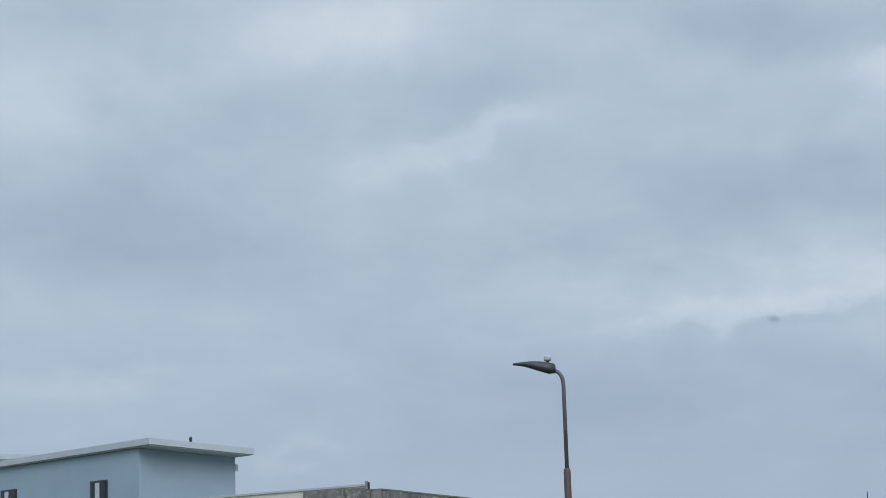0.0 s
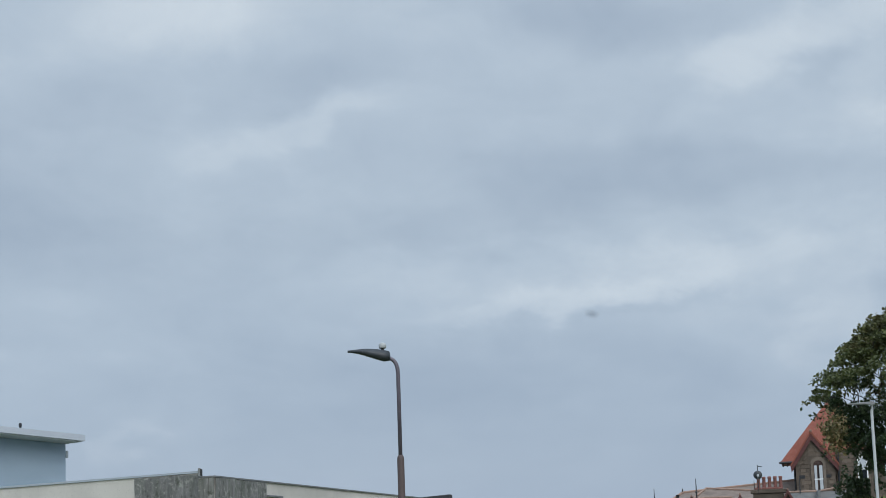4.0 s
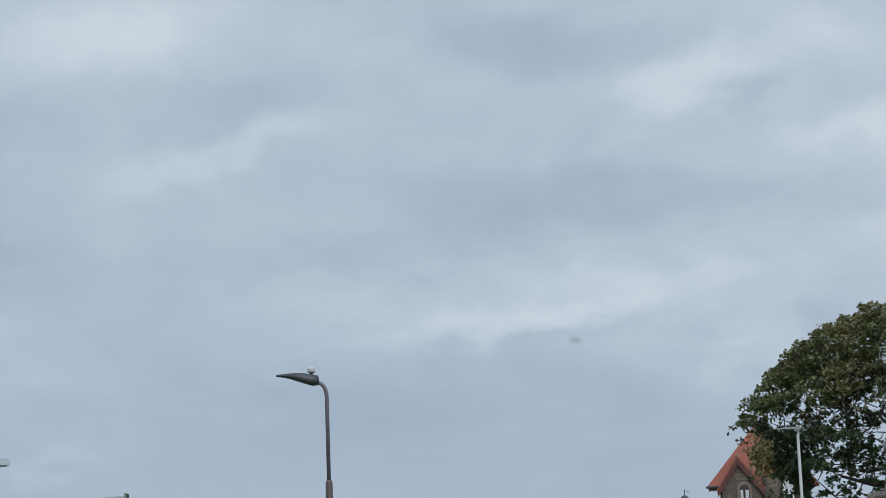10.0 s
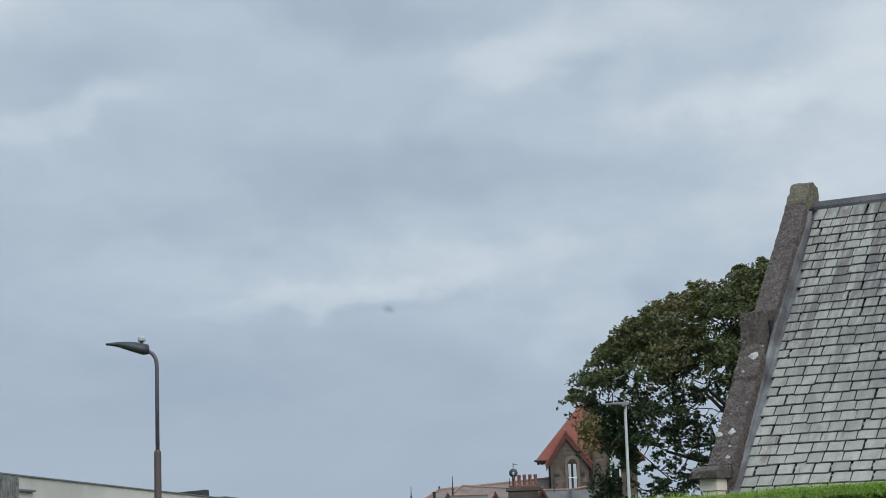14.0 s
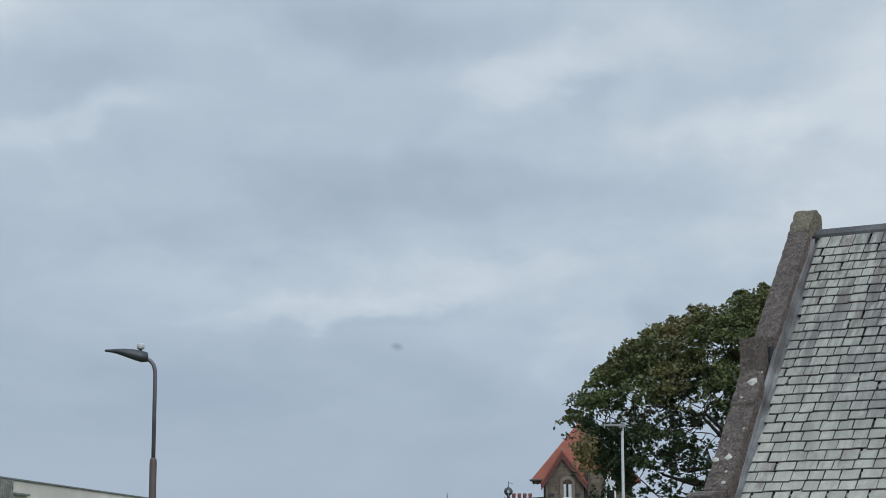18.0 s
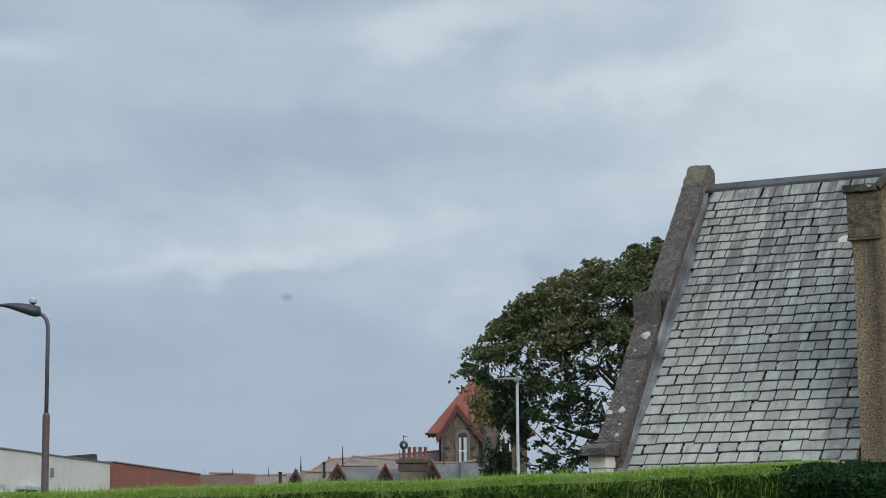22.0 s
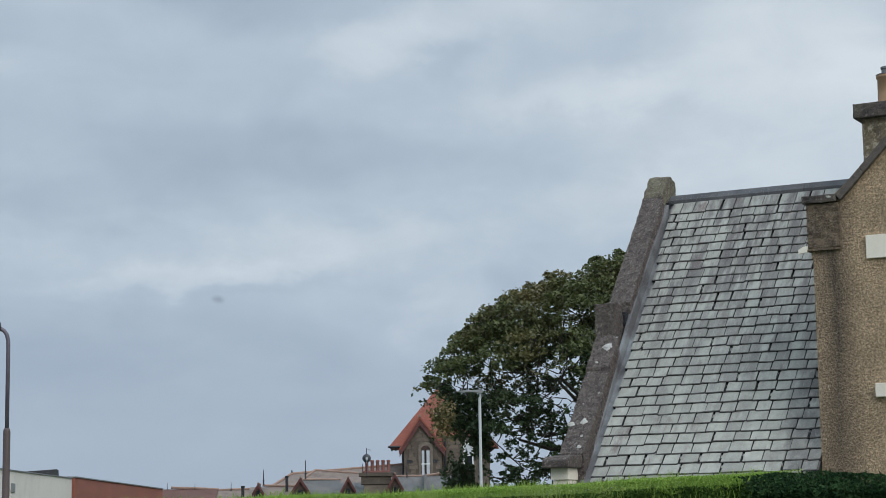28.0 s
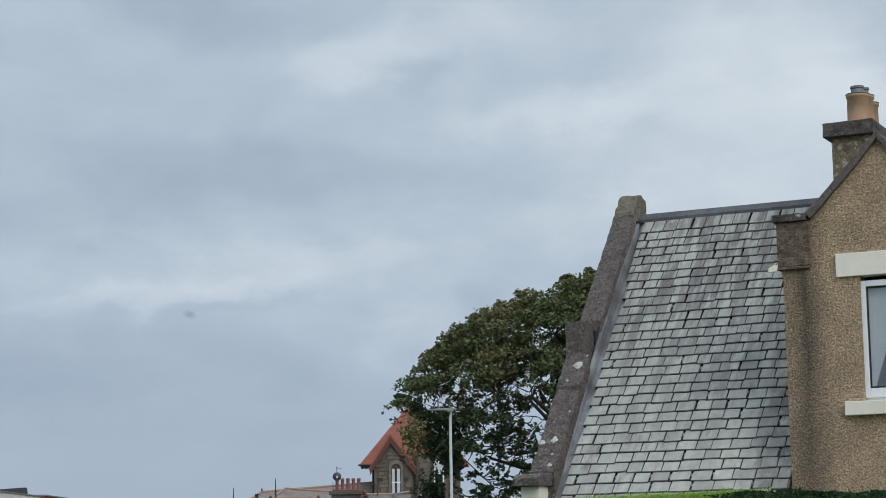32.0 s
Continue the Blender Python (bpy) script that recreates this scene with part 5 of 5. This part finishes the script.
outer = [(0.190, 5.10), (0.190, 7.05), (0.270, 7.24), (0.430, 7.36), (0.635, 7.40), (0.840, 7.36), (1.000, 7.24), (1.080, 7.05), (1.080, 5.10)]
gw = part("window", extruded(arch, -0.512, -0.503, "y"), DORMERFACE, gab, "arched window with dark frame and pale curtains")
bm = bmesh.new()
va, vb = [bm.verts.new((x, -0.56, z)) for x, z in arch], [bm.verts.new((x, -0.56, z)) for x, z in outer]
vc, vd = [bm.verts.new((x, -0.505, z)) for x, z in arch], [bm.verts.new((x, -0.505, z)) for x, z in outer]
for i in range(8):
    bm.faces.new((va[i], va[i + 1], vb[i + 1], vb[i]))
    bm.faces.new((vc[i], vc[i + 1], va[i + 1], va[i]))
    bm.faces.new((vd[i], vd[i + 1], vb[i + 1], vb[i]))
bmesh.ops.recalc_face_normals(bm, faces=list(bm.faces))
part("surround", bm, DRESSED, gw, "dressed stone surround")
part("curtain", boxed(0.390, 0.550, -0.525, -0.515, 5.0, 6.86), PALECURTAIN, gw, "pale curtain")
part("curtain", boxed(0.690, 0.880, -0.525, -0.515, 5.0, 6.86), PALECURTAIN, gw, "pale curtain")
part("pane", boxed(0.610, 0.645, -0.5225, -0.515, 5.0, 6.9), DARKGLASS, gw, "dark gap between the curtains")
part("sash_bar", boxed(0.350, 0.920, -0.535, -0.527, 6.0, 6.06), UPVC, gw)
# flat black plates stand in for the shade inside the niches
for x in (-0.35, 1.22):
    part("wall_niche", boxed(x - 0.17, x + 0.17, -0.55, -0.53, 6.1, 6.3), BLACK, gab, "small black plate for a shaded slot")
part("downpipe", tubed([(-0.78, -0.05, 5.0), (-0.78, -0.05, 7.05)], 0.05, 6), BLACK, tower, "dark downpipe")
part("downpipe", tubed([(1.85, -0.39, 5.0), (1.85, -0.39, 7.6)], 0.06, 6), BLACK, tower, "dark downpipe")
rr = random.Random(11)
block_shapes = []
for w in (0.30, 0.38, 0.46, 0.56):
    bm = boxed(-w / 2, w / 2, 0, 0.05, -0.115, 0.115, 0.012)
    me = bpy.data.meshes.new("stone_block")
    bm.to_mesh(me)
    bm.free()
    me.materials.append(BLOCK)
    block_shapes.append((w, me))


def lay_blocks(owner, x0, x1, z0, rows, y, free):
    """Courses of squared stone, each block a piece of its own."""
    for r in range(rows):
        z, x = z0 + 0.247 * r, x0 - rr.uniform(0, 0.25)
        while x < x1:
            w, me = rr.choice(block_shapes)
            if x >= x0 - 0.01 and x + w <= x1 + 0.01 and free(x, x + w, z):
                ob = new("stone_block", me)
                ob.parent = owner
                ob.matrix_basis = pose(x + w / 2, y - rr.uniform(0.0, 0.012), z)
            x += w + 0.022


lay_blocks(gab, -0.71, 1.65, 4.6, 16, -0.52, lambda a, b, z: not (b > 0.19 and a < 1.08 and z < 7.5) and z + 0.1 < 8.5 - 1.5 * abs((a + b) / 2 - 0.3) * (1.0 if (a + b) / 2 < 0.3 else 0.8))
lay_blocks(tower, 1.72, 4.6, 4.6, 13, -0.318, lambda a, b, z: not (b > 2.84 and a < 3.74))
arch2 = [(2.98, 5.6), (2.98, 7.20), (3.05, 7.38), (3.17, 7.48), (3.29, 7.51), (3.41, 7.48), (3.53, 7.38), (3.60, 7.20), (3.60, 5.6)]
rim2 = [(2.86, 5.6), (2.86, 7.26), (2.94, 7.48), (3.10, 7.61), (3.29, 7.65), (3.48, 7.61), (3.64, 7.48), (3.72, 7.26), (3.72, 5.6)]
part("surround", extruded(rim2, -0.330, -0.304, "y"), DRESSED, tower, "dressed stone window surround")
aw = part("window", extruded(arch2, -0.345, -0.334, "y"), UPVC, tower, "arched window with pale blind")
part("pane", boxed(3.06, 3.52, -0.358, -0.348, 5.65, 6.5), DARKGLASS, aw)
part("blind", boxed(3.06, 3.52, -0.358, -0.348, 6.55, 7.2), PALECURTAIN, aw, "pale blind")
part("porch_roof", extruded([(4.32, 6.95), (4.74, 7.6), (5.18, 6.93)], -0.7, 0.6, "y"), REDTILE, tower, "small red tiled cap")

# ---------------------------------------------------------------- the big tree
tree = thing("tree", spot(11.3, 75), "large spreading dark green tree with browning leaves", "tree")
rng = np.random.default_rng(21)
trunk_pts = [(0.6, 0.5, 0), (0.55, 0.4, 1.2), (0.4, 0.2, 2.6), (0.3, 0, 4.2), (0.2, 0, 6.2)]
part("trunk", tubed(trunk_pts, [0.75, 0.6, 0.52, 0.42, 0.3], 14), BARK, tree, "", True)
# a broad dome of flat leaf sprays, layer under layer, with open gaps low down
CX, RX, RY = 1.0, 9.3, 7.2


def crown_top(rho):
    return 7.5 + 5.1 * max(0.0, 1 - rho ** 1.7) ** 0.71


def crown_low(rho):
    return 1.0 + 4.4 * min(1.0, rho / 0.86) ** 6


def bulge(x, y):
    """Boughs swell the dome and sink between one another."""
    return 0.34 * noise.noise(Vector((x * 0.55, y * 0.55, 3.0))) + 0.2 * math.exp(-((x + 5.0) / 2.4) ** 2)


def reach(x, y):
    return math.hypot((x - CX) / RX, y / RY)


sprays = []
for count, deep0, deep1, r0, r1 in ((470, 0.0, 0.13, 0.50, 1.0), (300, 0.16, 0.6, 0.30, 0.70)):
    for i in range(count):
        ph = rng.uniform(0, 2 * math.pi)
        if i % 2:
            rho = (1 - rng.uniform(0, 1) ** (1 / 0.6)) ** (1 / 1.7)
        else:
            rho = math.sqrt(rng.uniform(0, 1))
        x, y = CX + RX * rho * math.cos(ph) * 0.975, RY * rho * math.sin(ph) * 0.975
        hi, lo = crown_top(rho) - 0.16 + bulge(x, y), crown_low(rho)
        sprays.append((x, y, hi - (hi - lo) * rng.uniform(deep0, deep1) ** 1.2, rng.uniform(r0, r1)))
# curtain of lower sprays round the rim
for i in range(2200):
    ph, f = rng.uniform(0, 2 * math.pi), 0.9 * rng.uniform(0, 1) ** 1.4
    rho = rng.uniform(0.35, 0.97)
    x, y = CX + RX * rho * math.cos(ph), RY * rho * math.sin(ph)
    hi, lo = crown_top(rho), crown_low(rho)
    sprays.append((x, y, lo + (hi - lo) * f, rng.uniform(0.25, 0.5)))
# ragged tufts on the outline
for i in range(330):
    ph, rho = rng.uniform(0, 2 * math.pi), (1 - rng.uniform(0, 1) ** (1 / 0.6)) ** (1 / 1.7)
    x, y = CX + RX * rho * math.cos(ph), RY * rho * math.sin(ph)
    z, r = crown_top(rho) - 0.16 + bulge(x, y) + rng.uniform(-0.1, 0.1), rng.uniform(0.15, 0.26)
    if abs(x - -2.57) > 0.4:
        sprays.append((x, y, z, r))
limbs = bmesh.new()
heads = []
for i in range(17):
    a = 2 * math.pi * i / 17 + rng.uniform(-0.2, 0.2)
    r, z = rng.uniform(0.45, 0.75), rng.uniform(5.0, 9.4)
    start = Vector(trunk_pts[2]).lerp(Vector(trunk_pts[4]), rng.uniform(0, 1))
    end = Vector((CX + RX * r * math.cos(a), RY * r * math.sin(a), z))
    midp = start.lerp(end, 0.5) + Vector((0, 0, rng.uniform(-0.3, 0.8)))
    tube(limbs, [start, start.lerp(midp, 0.5) + Vector((0, 0, 0.15)), midp, midp.lerp(end, 0.55) + Vector((0, 0, -0.1)), end], [0.2, 0.15, 0.11, 0.08, 0.05], 7)
    heads += [midp, end, midp.lerp(end, 0.5), start.lerp(midp, 0.6)]
# twigs: each spray hangs on the nearest branch or twig that already stands
knots = np.array([tuple(h) for h in heads])
order = sorted((q for q in sprays if q[3] > 0.25), key=lambda q: np.linalg.norm(knots[:len(heads)] - np.array(q[:3]), axis=1).min())
for n_, (x, y, z, r) in enumerate(order):
    if n_ % 3 == 2:
        continue
    c = np.array((x, y, z - 0.05))
    gap = np.linalg.norm(knots - c, axis=1) + 0.8 * np.maximum(0, knots[:, 2] - c[2])
    near = knots[int(gap.argmin())]
    mid_ = near * 0.5 + c * 0.5 + rng.uniform(-0.12, 0.12, 3)
    tube(limbs, [near.tolist(), mid_.tolist(), c.tolist()], [0.026, 0.019, 0.009], 5)
    knots = np.vstack([knots, mid_, c])
part("limbs", limbs, BARK, tree, "dark limbs and twigs", True)
top_pts, low_pts = [], []
for x, y, z, r in sprays:
    m = int(60 + 250 * r * r)
    a, d = rng.uniform(0, 2 * math.pi, m), rng.uniform(0, 1, m) ** 0.55 * r
    px_, py_ = x + d * np.cos(a), y + d * np.sin(a)
    pz_ = z - 0.45 * d * d / r + rng.normal(0, 0.04 + 0.04 * r, m)
    for q in zip(px_.tolist(), py_.tolist(), pz_.tolist()):
        rho = reach(q[0], q[1])
        hi, lo = crown_top(min(rho, 1.0)), crown_low(min(rho, 1.0))
        f = (q[2] - lo) / max(0.5, hi - lo)
        g = noise.noise(Vector((q[0] * 0.5, q[1] * 0.10, q[2] * 0.7))) * 0.3 + noise.noise(Vector((q[0] * 1.5 + 9, q[1] * 0.12, q[2] * 1.8))) * 0.65 + noise.noise(Vector((q[0] * 3.7, q[1] * 0.2 + 5, q[2] * 4.2))) * 0.45
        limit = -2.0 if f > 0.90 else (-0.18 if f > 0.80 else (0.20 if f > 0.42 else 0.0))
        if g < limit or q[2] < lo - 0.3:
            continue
        # high leaves take the lit colour, all others the shaded one
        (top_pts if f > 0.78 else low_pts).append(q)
leaves("upper_leaves", np.array(top_pts), 0.135, TREELEAF, tree, up=0.6, slim=0.7, label="olive leaves turning brown, lightened for the lit top")
leaves("lower_leaves", np.array(low_pts), 0.135, TREEDARK, tree, up=0.5, slim=0.7, label="green leaves darkened for the shade below the top")
d = rng.normal(size=(800, 3))
d = d / np.linalg.norm(d, axis=1, keepdims=True) * rng.uniform(0.1, 1, (800, 1)) ** 0.6 * np.array((0.52, 0.5, 0.85)) * (1 + 0.3 * np.sin(d[:, 2:] * 4)) + np.array((-7.38, -3.6, 5.84))
bough = rng.normal(size=(2900, 3))
bough = bough / np.linalg.norm(bough, axis=1, keepdims=True) * rng.uniform(0.1, 1, (2900, 1)) ** 0.5 * np.array((1.15, 0.8, 1.0)) * (1 + 0.25 * np.sin(bough[:, :1] * 7)) + np.array((-6.45, -2.4, 6.05))
leaves("low_bough", bough, 0.135, TREEDARK, tree, up=0.5, slim=0.7, label="dense low bough of green leaves darkened for the shade below the top")
leaves("turning_leaves", d, 0.14, AUTUMN, tree, up=0.3, slim=0.6, label="cluster of yellow-brown leaves")
shrub = thing("tree", spot(5.75, 80), "dark bushy shrub under the big tree", "tree")
part("trunk", tubed([(0, 0, 0), (0.1, 0, 1.2), (0, 0, 2.4)], [0.16, 0.12, 0.05], 8), BARK, shrub)
d = rng.normal(size=(4200, 3))
d = d / np.linalg.norm(d, axis=1, keepdims=True) * rng.uniform(0.3, 1, (4200, 1)) ** 0.5
d = d * np.array((0.75, 1.0, 1.7)) * (1 + 0.25 * np.sin(d[:, :1] * 9) * np.cos(d[:, 2:] * 7)) + np.array((0.2, 0, 3.3))
leaves("crown", d, 0.15, TREEDARK, shrub, up=0.3, slim=0.6)

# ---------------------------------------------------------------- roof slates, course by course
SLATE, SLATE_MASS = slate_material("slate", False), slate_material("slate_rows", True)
GAUGE, LENGTH, THICK = 0.175, 0.34, 0.047
LIFT, RIM = 0.034, 0.006
rr = random.Random(3)
mass, joint_fill = bmesh.new(), bmesh.new()
count = 0
shapes = {}


def slate_shape(w, k):
    """A thin slate with slightly clipped, uneven lower corners."""
    key = (round(w, 2), k)
    if key not in shapes:
        r = random.Random(hash(key) % 1000)
        a, b, c, d = (r.uniform(-0.006, 0.006) for _ in range(4))
        bm = bmesh.new()
        h = key[0] / 2
        clip = r.choice((0.006, 0.012, 0.03)) if k == 0 else 0.0
        outline = [(-h, a), (h - clip, b), (h, b + clip + 0.002), (h - 0.003, LENGTH), (-h + 0.003, LENGTH + c)]
        mx_, my_ = sum(p[0] for p in outline) / 5, LENGTH / 2
        top = [bm.verts.new((x, y, THICK - 0.006 + LIFT * (1 - y / LENGTH))) for x, y in outline]
        face = [bm.verts.new((x - math.copysign(RIM, x - mx_) * 0.5, y - math.copysign(RIM, y - my_) * 2.0, THICK + LIFT * (1 - y / LENGTH))) for x, y in outline]
        bot = [bm.verts.new((x * 0.94, y + (0.003 if y < 0.1 else 0), LIFT * (1 - y / LENGTH))) for x, y in outline]
        bm.faces.new(face)
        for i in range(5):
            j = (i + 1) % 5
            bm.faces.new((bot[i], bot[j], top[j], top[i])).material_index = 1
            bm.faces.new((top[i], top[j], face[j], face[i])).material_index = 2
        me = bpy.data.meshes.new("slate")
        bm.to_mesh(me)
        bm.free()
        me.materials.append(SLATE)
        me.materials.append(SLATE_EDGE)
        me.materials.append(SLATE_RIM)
        shapes[key] = me
    return shapes[key]


def slate_edge(s):
    """Where the slates stop short of the skew: a broader strip of lead shows lower down."""
    return -3.02 - 0.055 * min(1.0, max(0.0, (s * 0.645 - 1.8) / 1.45)) + rr.uniform(-0.006, 0.006)


for row in range(-3, 30):
    s = -0.17 + row * GAUGE
    stop = 0.0 if s < 0.75 else 0.75
    base_w = 0.252 - 0.0021 * row
    x = -3.09 - (0.0 if row % 2 else base_w / 2) - rr.uniform(0, 0.03)
    while x < stop:
        w = base_w * rr.uniform(0.80, 1.18)
        left, right = max(x, slate_edge(s)), min(x + w, stop if stop == 0 else 1)
        wide_joint = rr.random() < 0.2
        gap = rr.uniform(0.020, 0.032) if wide_joint else rr.uniform(0.005, 0.010)
        x += w + gap
        if slate_edge(s) + 0.08 < x < stop - 0.05:
            # black strip set in the joint to draw its dark depth
            run, lean = GAUGE * (rr.uniform(0.3, 0.85) if wide_joint else 0.92), rr.uniform(-0.005, 0.005) if wide_joint else 0.0
            near, far = (0.3, 0.8) if wide_joint else (0.05, 0.95)
            quad = [(x - gap - 0.002, s + 0.004), (x + 0.002, s + 0.004), (x - gap * near + lean, s + run), (x - gap * far + lean, s + run)]
            joint_top = [joint_fill.verts.new(roof_frame @ Vector((a, b, 0.006 + THICK + LIFT * (1 - (b - s) / LENGTH) - 0.004))) for a, b in quad]
            joint_low = [joint_fill.verts.new(roof_frame @ Vector((a, b, 0.01))) for a, b in quad]
            joint_fill.faces.new(joint_top)
            for i in range(4):
                joint_fill.faces.new((joint_low[i], joint_low[(i + 1) % 4], joint_top[(i + 1) % 4], joint_top[i]))
        if right - left < 0.05:
            continue
        cx = (left + right) / 2
        tilt = rr.uniform(-0.010, 0.010)
        m = roof_frame @ pose(cx, s + rr.uniform(-0.011, 0.011), 0.006 + rr.uniform(0, 0.004), rr.uniform(-0.5, 0.3), rr.uniform(-0.4, 0.4), math.degrees(tilt))
        if row < 19 and cx < 0.06 and count < 330:
            ob = new("slate", slate_shape(right - left, rr.randrange(6)))
            ob.parent = house
            ob.matrix_basis = m
            count += 1
        else:
            h, c = (right - left) / 2, rr.uniform(-0.005, 0.005)
            co = [(-h, c, 0), (h, -c, 0), (h, LENGTH * 0.8, 0), (-h, LENGTH * 0.8, 0)]
            top = [mass.verts.new(m @ Vector((a, b, THICK - 0.006 + LIFT * (1 - b / LENGTH)))) for a, b, _ in co]
            face = [mass.verts.new(m @ Vector((a - math.copysign(RIM, a) * 0.5, b + (RIM * 2.0 if b < 0.1 else 0), THICK + LIFT * (1 - b / LENGTH)))) for a, b, _ in co]
            bot = [mass.verts.new(m @ Vector((a * 0.94, b + (0.003 if b < 0.1 else 0), LIFT * (1 - b / LENGTH)))) for a, b, _ in co]
            mass.faces.new(face)
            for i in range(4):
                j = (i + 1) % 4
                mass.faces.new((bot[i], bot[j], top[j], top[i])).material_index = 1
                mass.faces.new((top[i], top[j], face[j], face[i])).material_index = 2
for i in range(9):
    bm = bmesh.new()
    bmesh.ops.create_icosphere(bm, subdivisions=2, radius=rr.uniform(0.015, 0.03))
    for v in bm.verts:
        v.co = Vector((v.co.x * 1.4, v.co.y * 0.8, v.co.z * 0.3)) * (1 + 0.7 * noise.noise(v.co * 50 + Vector((i, 0, 0))))
    ob = part("lichen_spot", bm, LICHEN, house, "white lichen spot on a slate")
    ob.matrix_basis = roof_frame @ pose(rr.uniform(-2.9, -0.3), -0.17 + GAUGE * rr.randrange(1, 17) + 0.06, 0.068)
tagged(part("joint_dirt", joint_fill, JOINT_BLACK, house, "black strips for the dark depth of the open slate joints"), kind="stuff")
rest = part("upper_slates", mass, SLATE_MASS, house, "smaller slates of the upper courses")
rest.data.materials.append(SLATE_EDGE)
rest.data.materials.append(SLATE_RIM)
rest["kind"] = "stuff"
